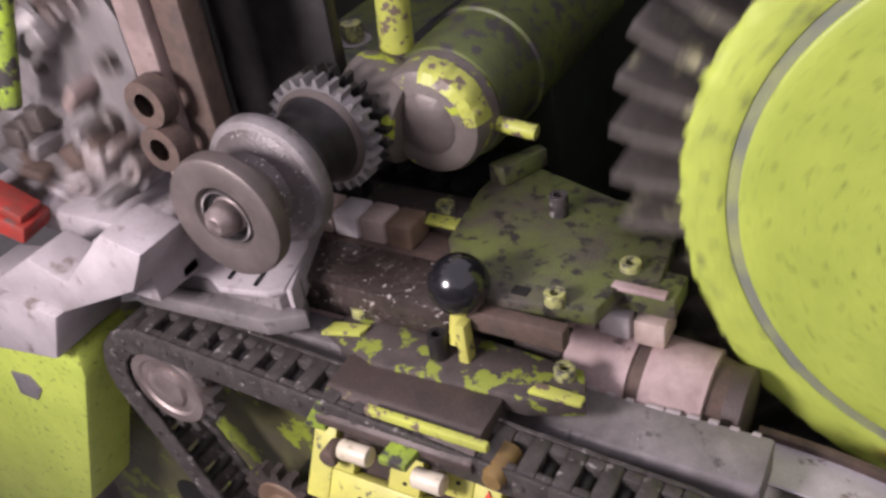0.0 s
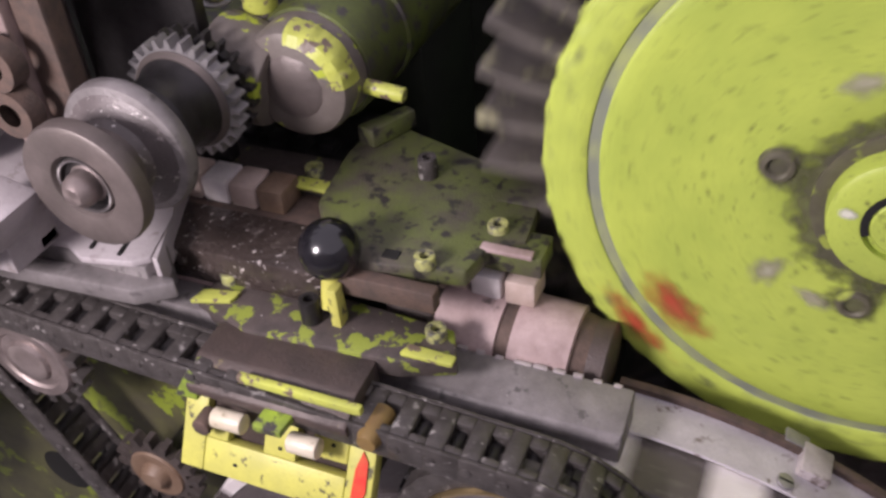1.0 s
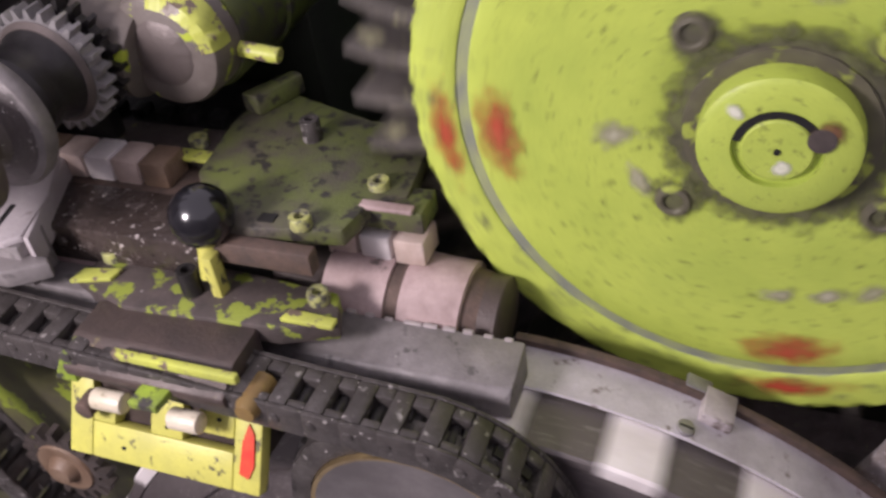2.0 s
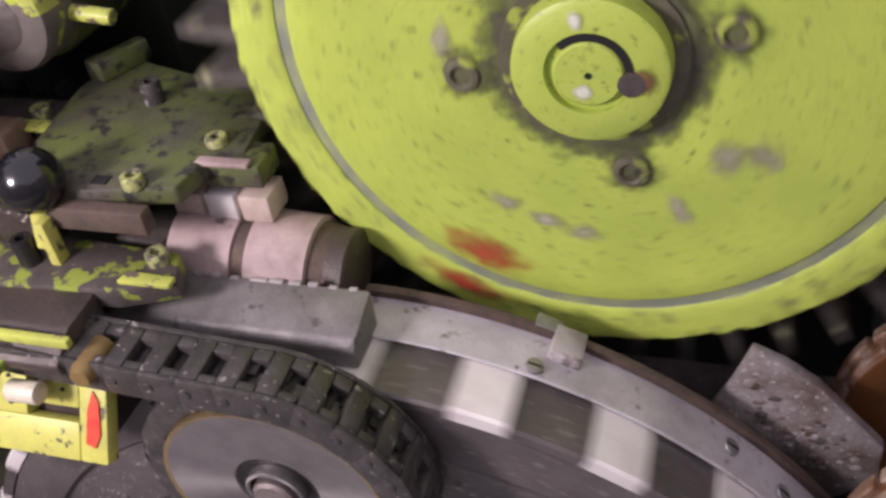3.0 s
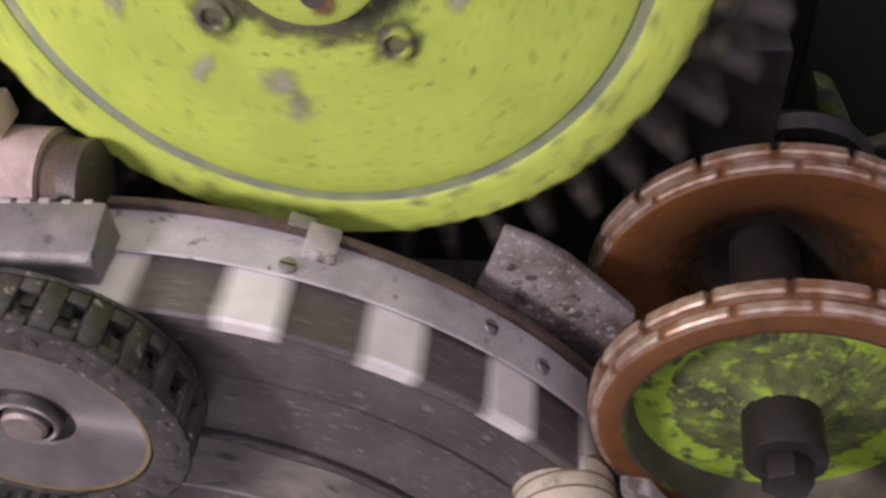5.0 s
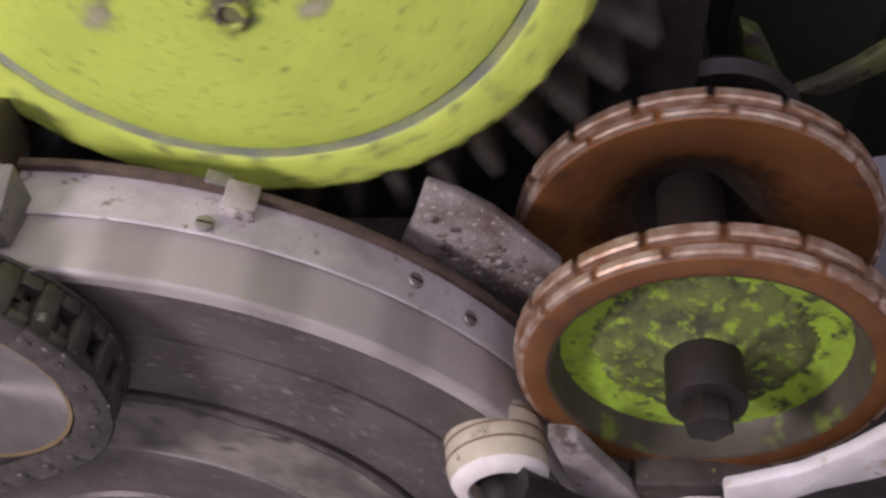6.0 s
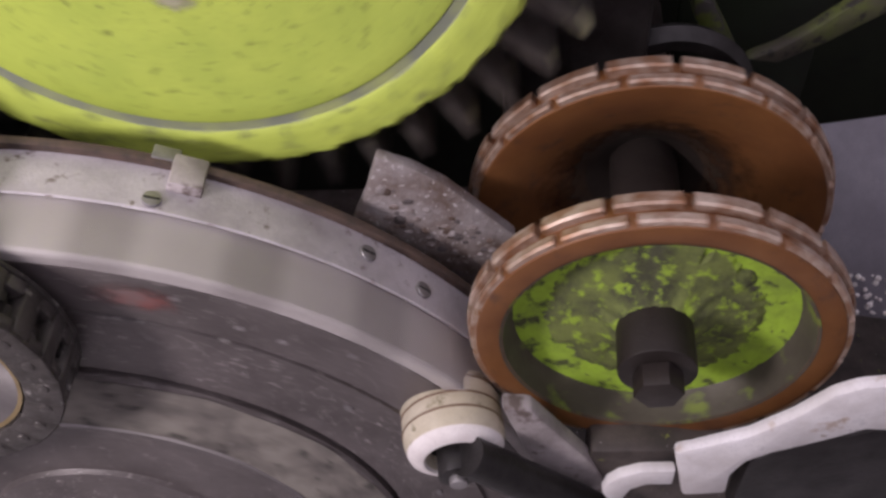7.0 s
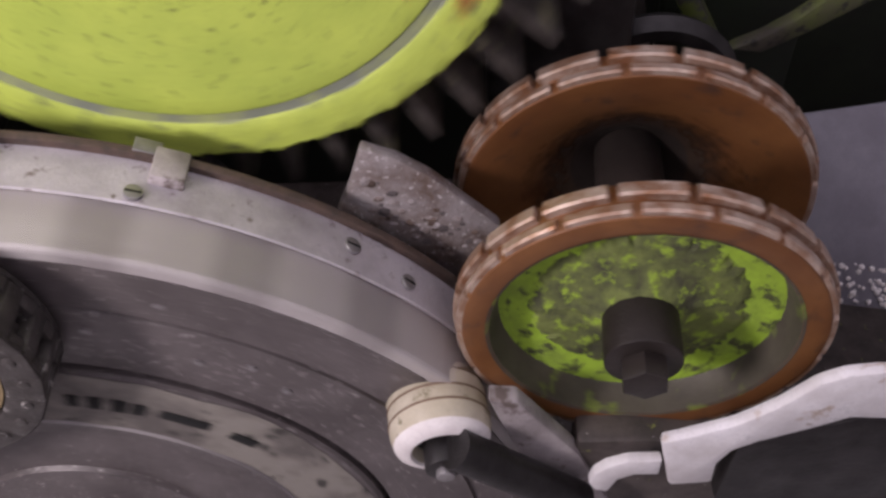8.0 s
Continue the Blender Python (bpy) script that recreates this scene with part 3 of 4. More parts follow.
def sprocket():
    ob = thing("sprocket", pose(*SPROCKET), "steel sprocket with a polished dished face and bright hub", "sprocket")
    bm = B()
    lathe(bm, [(0.018, 0.007), (0.0205, 0.0022), (0.046, 0.0), (0.0515, -0.001)], 96)
    part("face", bm, BRIGHT, ob, "turned steel face")
    part("grime_ring", lathe(B(), [(0.0546, 0.001), (0.0600, 0.0), (0.0655, 0.002), (0.0660, 0.012)], 120, wave=lambda a, r, y: 0.02 * noise.noise((30 * math.cos(a), 30 * math.sin(a), 60 * r))), CHAIN, ob, "grimy outer band")
    part("edge_ring", lathe(B(), [(0.0515, -0.001), (0.0535, -0.0015), (0.0545, 0.002), (0.0545, 0.03)], 96), BRASS, ob, "brassy bright edge")
    bm = B()
    toothed(bm, 0.060, 0.068, 0.010, 0.020, 30)
    part("teeth", bm, DARK, ob)
    part("hub", lathe(B(), [(0.0118, 0.004), (0.0120, -0.001), (0.0130, -0.0018), (0.0140, -0.001), (0.0144, 0.004)], 64), BRIGHT, ob, "bright hub ring")
    part("hub_recess", lathe(B(), [(0.0080, 0.0042), (0.0170, 0.0042), (0.0208, 0.0030)], 48), DARK, ob)
    part("hub_button", lathe(B(), [(0, -0.004), (0.0082, -0.004), (0.0098, -0.0026), (0.0102, 0.004)], 40), COPPERY, ob, "copper-coloured hub button")
    part("axle", rod(B(), (0, 0.01, 0), (0, 0.30, 0), 0.012, 24), DARK, ob)
    return ob


def idler():
    ob = thing("idler_sprocket", pose(*IDLER), "small idler sprocket with a coppery stepped hub", "sprocket")
    bm = B()
    toothed(bm, 0.026, 0.033, -0.004, 0.006, 15)
    part("teeth", bm, CHAIN, ob)
    part("hub", lathe(B(), [(0, -0.010), (0.008, -0.0095), (0.0125, -0.007), (0.0135, -0.0045), (0.0185, -0.0045), (0.020, -0.006), (0.0250, -0.006), (0.0268, -0.003), (0.0275, 0.008)], 64), COPPERY, ob, "coppery stepped hub")
    part("axle", rod(B(), (0, 0.004, 0), (0, 0.20, 0), 0.008, 20), DARK, ob)
    return ob


def chain_way():
    """The closed line of the chain in the xz plane round three circles, clockwise. Returns its length and a function of the distance along it."""
    rounds = [(IDLER[0], IDLER[2], 0.0385), (SPROCKET[0], SPROCKET[2], 0.0665), (-0.118, -0.262, 0.030)]
    legs = []
    for k, (x0, z0, r0) in enumerate(rounds):
        x1, z1, r1 = rounds[(k + 1) % 3]
        d, base = math.hypot(x1 - x0, z1 - z0), math.atan2(z1 - z0, x1 - x0)
        legs.append((base + math.pi / 2 + math.asin((r1 - r0) / d), (d * d - (r1 - r0) ** 2) ** 0.5))
    pieces = []
    for k, (a, run) in enumerate(legs):
        x0, z0, r0 = rounds[k]
        x1, z1, r1 = rounds[(k + 1) % 3]
        turn = (a - legs[(k + 1) % 3][0]) % (2 * math.pi)
        pieces += [("run", run, (x0 + r0 * math.cos(a), z0 + r0 * math.sin(a)), a), ("arc", r1 * turn, (x1, z1, r1), a)]
    total = sum(p[1] for p in pieces)

    def at(s):
        s %= total
        for kind, size, c, a in pieces:
            if s < size:
                break
            s -= size
        if kind == "run":
            return c[0] + s * math.sin(a), c[1] - s * math.cos(a), a
        a -= s / c[2]
        return c[0] + c[2] * math.cos(a), c[1] + c[2] * math.sin(a), a
    return total, at


def chain_links():
    """Two plates, pin and roller a link; x runs along the chain, z outward."""
    total, at = chain_way()
    n = round(total / PITCH)
    root = thing("chain_link", pose(0, 0, 0), "oily dark roller chain link running over the sprockets", "chain link", "drive chain")
    for y in (-0.0140, 0.0110):
        bm = box(B(), -0.0098, 0.0094, y, y + 0.0032, -0.0125, 0.0046, 0.0022)
        part("side_plate", bm, CHAIN, root)
    part("pin", rod(B(), (-0.0050, -0.0148, -0.003), (-0.0050, 0.0148, -0.003), 0.0028, 14, bevel=0.0008), CHAIN, root)
    part("roller", rod(B(), (0.0030, -0.0138, -0.004), (0.0030, 0.0140, -0.004), 0.0036, 14, bevel=0.001), DARK, root)
    part("bar", box(B(), -0.0090, 0.0002, -0.0115, 0.0115, -0.0060, 0.0044, 0.0016), CHAIN, root)
    part("web", box(B(), 0.0002, 0.0084, 0.0050, 0.0112, -0.0060, 0.0040, 0.0008), CHAIN, root)
    part("web", box(B(), 0.0002, 0.0084, -0.0112, -0.0070, -0.0060, 0.0040, 0.0008), CHAIN, root)
    return [root] + [copy_thing(root, pose(0, 0, 0)) for _ in range(n - 1)], total, at


# ------------------------------------------------------------------ plates, knob and gate before the wheel
def top_plate():
    ob = thing("top_plate", pose(0, 0, 0), "mottled green painted cover plate bolted over the feed", "cover plate")
    part("plate", slab(B(), [(-0.069, 0.078), (-0.055, 0.084), (0.004, 0.064), (0.040, 0.064), (0.046, 0.006), (0.030, -0.004), (0.026, -0.024), (-0.034, -0.034), (-0.066, 0.004), (-0.072, 0.050)], -0.010, 0.0, 0.0018), OLIVE, ob)
    part("front_strip", box(B(), -0.040, 0.016, -0.040, -0.032, -0.016, -0.004, 0.001), RUST, ob, "rusty bare front strip")
    part("back_rib", slab(B(), [(-0.070, 0.060), (-0.052, 0.088), (-0.044, 0.084), (-0.058, 0.056)], 0.0, 0.012, 0.002), OLIVE, ob)
    part("slot", box(B(), -0.016, -0.008, -0.026, -0.020, -0.001, 0.0006, 0), BLACK, ob)
    return ob


def side_ledges():
    a = thing("back_ledge", pose(0, 0, 0), "paint-flecked steel ledge along the feed channel", "ledge")
    part("bar", box(B(), -0.22, -0.066, 0.024, 0.050, -0.016, -0.006, 0.0015), GRIME, a)
    part("paint_strip", box(B(), -0.090, -0.066, 0.018, 0.027, -0.006, -0.0035, 0.0008), FLAKED, a, "flaking yellow-green strip")
    b = thing("right_ledge", pose(0, 0, 0), "small ledge with red and yellow-green paint remains", "ledge")
    part("bar", box(B(), 0.026, 0.056, -0.004, 0.016, -0.014, -0.002, 0.0012), OLIVE, b)
    part("paint_strip", box(B(), 0.026, 0.052, -0.006, -0.0005, -0.002, 0.0004, 0.0006), PINK, b)


def feed_channel():
    """The floor of the channel, its front cheek and the run of lumps in it."""
    ob = thing("feed_channel", pose(0, 0, 0), "dark glossy steel feed channel crusted with dust", "channel")
    part("floor_plate", box(B(), -0.29, -0.024, -0.001, 0.024, -0.022, -0.013, 0.001), RUST, ob)
    part("front_cheek", slab(B(), [(-0.17, -0.038), (-0.045, -0.036), (-0.040, -0.001), (-0.165, -0.001)], -0.034, -0.012, 0.002), CRUST, ob, "oily front cheek with crusted specks")
    part("back_cheek", box(B(), -0.24, -0.066, 0.050, 0.110, -0.045, -0.012, 0.002), DARK, ob)
    bm = B()
    for k in range(9):
        box(bm, -0.215 + 0.017 * k, -0.206 + 0.017 * k, 0.060, 0.070, -0.012, -0.006, 0.001)
    part("rack_teeth", bm, DARK, ob)
    return ob


def lumps():
    bm = box(B(), -0.0079, 0.0079, -0.0095, 0.0095, 0.0, 0.0145, 0.0016)
    me = part("lump", bm, WHITE)
    made = []
    for k in range(14):
        if k == 0:
            o = me
        else:
            o = new("lump", me.data.copy() if k % 4 else me.data)
            if k % 4:
                o.data.materials[0] = TOFFEE if k % 4 == 2 else TAN
        tagged(o, ("dark brown" if k % 4 == 2 else "tan") + " toffee-coloured block riding in the feed channel" if k % 4 else "white block riding in the feed channel", "block", "blocks in the feed")
        made.append((o, (-0.268 + 0.0172 * k, 0.012, -0.013) if k < 11 else (0.008 + 0.0176 * (k - 11), 0.006, -0.0345)))
    return made


def ball_knob():
    ob = thing("ball_knob", pose(0, 0, 0), "glossy black ball knob on a yellow-green lever", "knob")
    bm = B()
    bmesh.ops.create_uvsphere(bm, u_segments=48, v_segments=32, radius=0.0150, matrix=Matrix.Translation((-0.0372, -0.036, 0.0075)))
    part("ball", bm, KNOB, ob)
    bm = rod(B(), (-0.0372, -0.036, 0.0), (-0.0385, -0.042, -0.024), 0.0048, 20)
    box(bm, -0.036, -0.0305, -0.048, -0.040, -0.034, -0.008, 0.0012)
    part("stem", bm, YELLOW, ob, "yellow-green painted stem")
    return ob


def front_plate():
    ob = thing("front_plate", pose(0, 0, 0), "grimy steel plate with flaking green paint in front of the feed", "plate")
    part("plate", slab(B(), [(-0.108, -0.030), (-0.085, -0.024), (0.022, -0.032), (0.030, -0.050), (0.004, -0.060), (-0.076, -0.064), (-0.112, -0.052)], -0.042, -0.031, 0.0015), FLAKY, ob)
    part("tab", slab(B(), [(-0.112, -0.056), (-0.092, -0.050), (-0.090, -0.042), (-0.110, -0.046)], -0.031, -0.0285, 0.0005), FLAKED, ob)
    part("tab", slab(B(), [(0.004, -0.056), (0.030, -0.056), (0.030, -0.050), (0.006, -0.049)], -0.031, -0.0285, 0.0005), FLAKED, ob)
    return ob


def gate():
    ob = thing("gate_block", pose(0, 0, 0), "yellow-green slotted gate block with a grimy sloping top", "gate block")
    flat = Matrix(((1, 0, 0, 0), (0, 0, 1, 0), (0, 1, 0, 0), (0, 0, 0, 1)))
    side = Matrix(((0, 0, 1, 0), (1, 0, 0, 0), (0, 1, 0, 0), (0, 0, 0, 1)))
    # the front panel leans back from its foot
    lean = Matrix.Translation((-0.012, -0.105, -0.096)) @ Matrix.Rotation(radians(-31), 4, "X") @ Matrix.Diagonal((1, 1, 0.78, 1)) @ Matrix.Translation((0, 0.1135, 0.098))

    def back(bm, k):
        """Sets a piece back along the lean of the block."""
        bm.transform(Matrix.Translation((-0.011 * k, 0.010 * k, -0.0135 * k)))
        return bm

    bm = B()
    slab(bm, [(-0.060, -0.033), (-0.082, -0.0335), (-0.0965, -0.0425), (-0.0960, -0.0480), (-0.080, -0.062), (-0.093, -0.100), (-0.060, -0.102)], -0.092, -0.006, 0.0015, side)
    part("body", bm, BODY, ob, "dark brown grimy body")
    for x0, x1, z0, z1 in ((-0.092, -0.0785, -0.098, -0.040), (-0.0785, 0.0, -0.098, -0.0745), (-0.0785, -0.0655, -0.0745, -0.062), (-0.0455, -0.0275, -0.0745, -0.040),
                           (-0.0190, 0.0, -0.0662, -0.0480), (0.0, 0.0145, -0.098, -0.042)):
        bm = box(B(), x0, x1, -0.1135, -0.1050, z0, z1, 0.0012)
        bm.transform(lean)
        part("front_bar", bm, YELLOW, ob)
    bm = slab(B(), [(0.004, -0.086), (0.009, -0.088), (0.0115, -0.080), (0.0110, -0.060), (0.008, -0.054), (0.005, -0.066)], -0.1145, -0.1137, 0.0, flat)
    bm.transform(lean)
    part("red_spot", bm, SIGNAL, ob, "bright red paint spot")
    part("pin", back(rod(B(), (-0.067, -0.108, -0.0445), (-0.050, -0.108, -0.0440), 0.0052, 20, bevel=0.001), 1.0), CREAM, ob, "pale roller pin")
    part("pin", back(rod(B(), (-0.026, -0.108, -0.0465), (-0.010, -0.108, -0.0460), 0.0052, 20, bevel=0.001), 1.0), CREAM, ob, "pale roller pin")
    part("wiper", back(box(B(), -0.062, 0.002, -0.0935, -0.0895, -0.034, -0.0290, 0.001), 0.1), FLAKED, ob, "scuffed yellow strip")
    part("tongue", back(slab(B(), [(-0.0435, -0.112), (-0.0285, -0.112), (-0.027, -0.094), (-0.042, -0.094)], -0.0405, -0.036, 0.001), 0.5), WORN, ob, "green tongue")
    part("side_cheek", back(upright([(-0.092, -0.042), (-0.080, -0.022), (-0.076, -0.024), (-0.0785, -0.042)], -0.104, -0.088, 0.001), 0.9), WORN, ob)
    part("knob", back(lathe(B(), [(0, -0.117), (0.0045, -0.116), (0.006, -0.112), (0.006, -0.096)], 24, Matrix.Translation((0.011, 0.012, -0.038))), 0.6), OCHRE, ob, "small ochre knob")
    part("screw", back(rod(B(), (-0.071, -0.104, -0.048), (-0.071, -0.1155, -0.048), 0.005, 18, bevel=0.001), 1.4), RUST, ob, "rusty screw")
    for x, z in ((-0.037, -0.052), (-0.036, -0.068), (-0.060, -0.088), (-0.008, -0.056)):
        bm = rod(B(), (x, -0.1130, z), (x, -0.1138, z), 0.0013, 10)
        bm.transform(lean)
        part("hole", bm, BLACK, ob)
    return ob


def rails():
    a = thing("guide_rail", pose(0, 0, 0), "grey steel guide rail with chipped upper edge", "rail")
    along_x = Matrix(((0, 0, 1, 0), (1, 0, 0, 0), (0, 1, 0, 0), (0, 0, 0, 1)))
    part("bar", slab(B(), [(-0.026, -0.0485), (-0.050, -0.0550), (-0.0535, -0.0590), (-0.0535, -0.0700), (-0.026, -0.0720)], -0.020, 0.1085, 0.0014, along_x), RAIL, a)
    chips = B()
    rng = random.Random(8)
    for k in range(9):
        x = 0.020 + 0.0098 * k
        box(chips, x, x + rng.uniform(0.004, 0.009), -0.0275, -0.0250, -0.0510, -0.0475 + rng.uniform(-0.0012, 0.0004), 0.0006)
    part("upper_edge", chips, DUST, a, "pale chipped upper edge")
    b = thing("guide_rail", pose(0, 0, 0), "long grey steel guide rail above the drive chain", "rail")
    part("bar", box(B(), -0.200, -0.084, -0.055, -0.036, -0.050, -0.036, 0.0018), RAIL, b)
    part("inner_bar", box(B(), -0.185, -0.100, -0.036, -0.028, -0.046, -0.030, 0.0018), PINK, b)


def pink_roller():
    ob = thing("grooved_roller", pose(0.0, -0.001, -0.0565, -4, 0, -90), "pinkish worn roller with dark grooves under the wheel", "roller")
    part("barrel", lathe(B(), [(0.0, 0.004), (0.0252, 0.004), (0.0260, 0.0050), (0.0260, 0.0365), (0.0225, 0.0372)], 56), PINK, ob)
    part("groove", lathe(B(), [(0.0245, 0.0360), (0.0242, 0.0442)], 56), RUST, ob, "dark brown groove")
    part("barrel", lathe(B(), [(0.0225, 0.0430), (0.0256, 0.0436), (0.0258, 0.0445), (0.0256, 0.0735), (0.0225, 0.0742)], 56), PINK, ob)
    part("groove", lathe(B(), [(0.0232, 0.0732), (0.0214, 0.0815)], 56), RUST, ob, "dark brown groove")
    part("tail", lathe(B(), [(0.0205, 0.0805), (0.0214, 0.0812), (0.0214, 0.0900), (0.0204, 0.0910), (0.0180, 0.0920), (0.0120, 0.0930), (0.0, 0.0932)], 56), BODY, ob, "grimy brown stepped tail")
    part("end_block", box(B(), -0.024, 0.020, -0.022, 0.0035, -0.020, 0.020, 0.002), GRIME, ob, "grimy bearing block")
    return ob


# ------------------------------------------------------------------ the left side
SPOOL = (-0.1290, -0.080, 0.0535)


def spool():
    ob = thing("spool", pose(*SPOOL), "dusty steel double pulley with a domed nut and a gear behind", "pulley")
    front = part("front_disc", lathe(B(), [(0.0150, 0.0035), (0.0165, 0.0005), (0.0185, 0.0), (0.0290, -0.0006), (0.0308, 0.0004), (0.0316, 0.003), (0.0313, 0.008), (0.028, 0.010), (0.018, 0.018), (0.018, 0.022)], 96), WEB, ob, "brownish steel front disc")
    part("dish", lathe(B(), [(0.0090, 0.0045), (0.0120, 0.0042), (0.0126, 0.0022), (0.0138, 0.0022), (0.0143, 0.0040), (0.0152, 0.0036)], 72), DARK, front, "dark dished ring")
    part("bright_ring", lathe(B(), [(0.0124, 0.0030), (0.0128, 0.0014), (0.0138, 0.0014), (0.0142, 0.0030)], 72), BRIGHT, front, "rubbed bright ring")
    part("back_disc", lathe(B(), [(0.017, 0.020), (0.020, 0.026), (0.029, 0.030), (0.0325, 0.032), (0.0332, 0.034), (0.0328, 0.040), (0.022, 0.044), (0.020, 0.050)], 96), DRUM, ob, "dark back disc")
    part("back_rim", lathe(B(), [(0.0292, 0.0302), (0.0330, 0.0312), (0.0342, 0.0335), (0.0342, 0.0380), (0.0334, 0.0395)], 96), RAIL, ob, "rubbed bright rim")
    part("waist", lathe(B(), [(0.0190, 0.046), (0.0225, 0.052), (0.0215, 0.060), (0.0205, 0.066), (0.0235, 0.074), (0.0262, 0.078)], 64), DARK, ob, "oily dark waist")
    bm = B()
    toothed(bm, 0.0275, 0.0322, 0.078, 0.087, 26, top=0.22)
    part("gear", bm, STEEL, ob, "fine-toothed steel gear")
    part("gear_face", lathe(B(), [(0.0, 0.0765), (0.018, 0.0765), (0.0245, 0.0745), (0.0268, 0.0775)], 64), WEB, ob)
    bm = B()
    toothed(bm, 0.0270, 0.0322, 0.091, 0.097, 22, top=0.22)
    part("gear", bm, DARK, ob, "dark gear")
    part("nut", lathe(B(), [(0, -0.0075), (0.0045, -0.007), (0.0075, -0.004), (0.0082, -0.001), (0.0085, 0.0035), (0.0095, 0.0045)], 48), COPPERY, ob, "coppery domed nut")
    part("axle", rod(B(), (0, 0.01, 0), (0, 0.30, 0), 0.010, 24), DARK, ob)
    return ob


def spool_seat():
    ob = thing("pulley_bracket", pose(0, 0, 0), "pale grey sheet bracket under the pulley", "bracket")
    part("plate", slab(B(), [(-0.157, 0.018), (-0.145, -0.006), (-0.133, -0.028), (-0.124, -0.060), (-0.131, -0.066), (-0.158, -0.071), (-0.172, -0.064), (-0.212, -0.067), (-0.246, -0.042), (-0.250, 0.018)], -0.004, 0.0, 0.001), PALEGREY, ob)
    part("fold", slab(B(), [(-0.1575, 0.018), (-0.1240, -0.060), (-0.1205, -0.060), (-0.1535, 0.018)], -0.020, -0.001, 0.001), PALEGREY, ob, "folded side")
    part("foot", box(B(), -0.205, -0.126, -0.064, -0.044, -0.030, -0.0045, 0.002), RAIL, ob)
    part("ledge", slab(B(), [(-0.214, -0.078), (-0.130, -0.074), (-0.112, -0.062), (-0.116, -0.058), (-0.212, -0.069)], -0.022, -0.012, 0.0015), RAIL, ob, "scuffed lower ledge")
    for x in (-0.158, -0.141):
        part("slit", slab(B(), [(x, -0.064), (x + 0.002, -0.064), (x - 0.003, -0.040), (x - 0.005, -0.040)], -0.0005, 0.0008, 0.0), BLACK, ob)
    part("tab", box(B(), -0.206, -0.178, -0.074, -0.060, 0.0, 0.009, 0.0015), PALEGREY, ob)
    return ob


def left_housing():
    ob = thing("slide_block", pose(0, 0, 0), "dust-white machined slide block with a stepped arm", "slide block")
    part("block", upright([(-0.335, -0.060), (-0.258, -0.048), (-0.240, -0.012), (-0.262, -0.008), (-0.335, -0.020)], -0.112, -0.060, 0.003), PALEGREY, ob)
    part("arm", upright([(-0.300, -0.010), (-0.252, 0.020), (-0.228, 0.010), (-0.185, 0.050), (-0.160, 0.044), (-0.176, 0.018), (-0.242, -0.014)], -0.106, -0.076, 0.002), PALEGREY, ob)
    part("step", box(B(), -0.215, -0.178, -0.092, -0.06, 0.0, 0.030, 0.002), PALEGREY, ob)
    g = thing("green_casing", pose(0, 0, 0), "bright lime painted casing with worn edges", "casing")
    part("cover", upright([(-0.46, -0.060), (-0.335, -0.060), (-0.2565, -0.0495), (-0.262, -0.075), (-0.325, -0.215), (-0.46, -0.30)], -0.100, -0.060, 0.004), LIME, g)
    part("worn_spot", upright([(-0.336, -0.092), (-0.318, -0.090), (-0.312, -0.100), (-0.322, -0.112), (-0.338, -0.112)], -0.1012, -0.0995, 0.0003), STEEL, g)
    return ob


ROTOR = (-0.292, -0.046, 0.098)


def lug_rotor():
    """A dusty rotor crowded with lugs, clamps and stubs; it spins too fast to be told apart."""
    ob = thing("lug_rotor", pose(*ROTOR), "dust-grey rotor crowded with lugs and clamps, blurred by its spin", "rotor")
    part("disc", lathe(B(), [(0.0, 0.0), (0.028, -0.004), (0.040, 0.004), (0.070, 0.002), (0.092, 0.006), (0.092, 0.020), (0.0, 0.020)], 96,
                       wave=lambda a, r, y: 0.10 * noise.noise((5 * math.cos(a), 5 * math.sin(a), 40 * r))), RAIL, ob)
    rng = random.Random(3)
    for k in range(64):
        a, r = rng.uniform(0, 2 * math.pi), 0.020 + 0.070 * rng.random() ** 0.7
        w, h, d = rng.uniform(0.003, 0.010), rng.uniform(0.003, 0.008), rng.uniform(0.004, 0.018)
        m = Matrix.Translation((r * math.cos(a), 0.0, r * math.sin(a))) @ Matrix.Rotation(rng.uniform(0, 3), 4, "Y")
        if k % 3:
            bm = box(B(), -w, w, -d, 0.01, -h, h, 0.0025, m)
        else:
            bm = lathe(B(), [(0, -d), (0.6 * w, -d), (0.75 * w, 0.002 - d), (0.8 * w, -0.3 * d), (1.2 * w, -0.2 * d), (1.3 * w, 0.01)], 24, m)
        part("lug", bm, rng.choice((ROUGH, WEB, PALEGREY, RUST, RAIL, DULL, GRIME)), ob)
    part("axle", rod(B(), (0, 0.015, 0), (0, 0.10, 0), 0.014, 24), DARK, ob)
    return ob


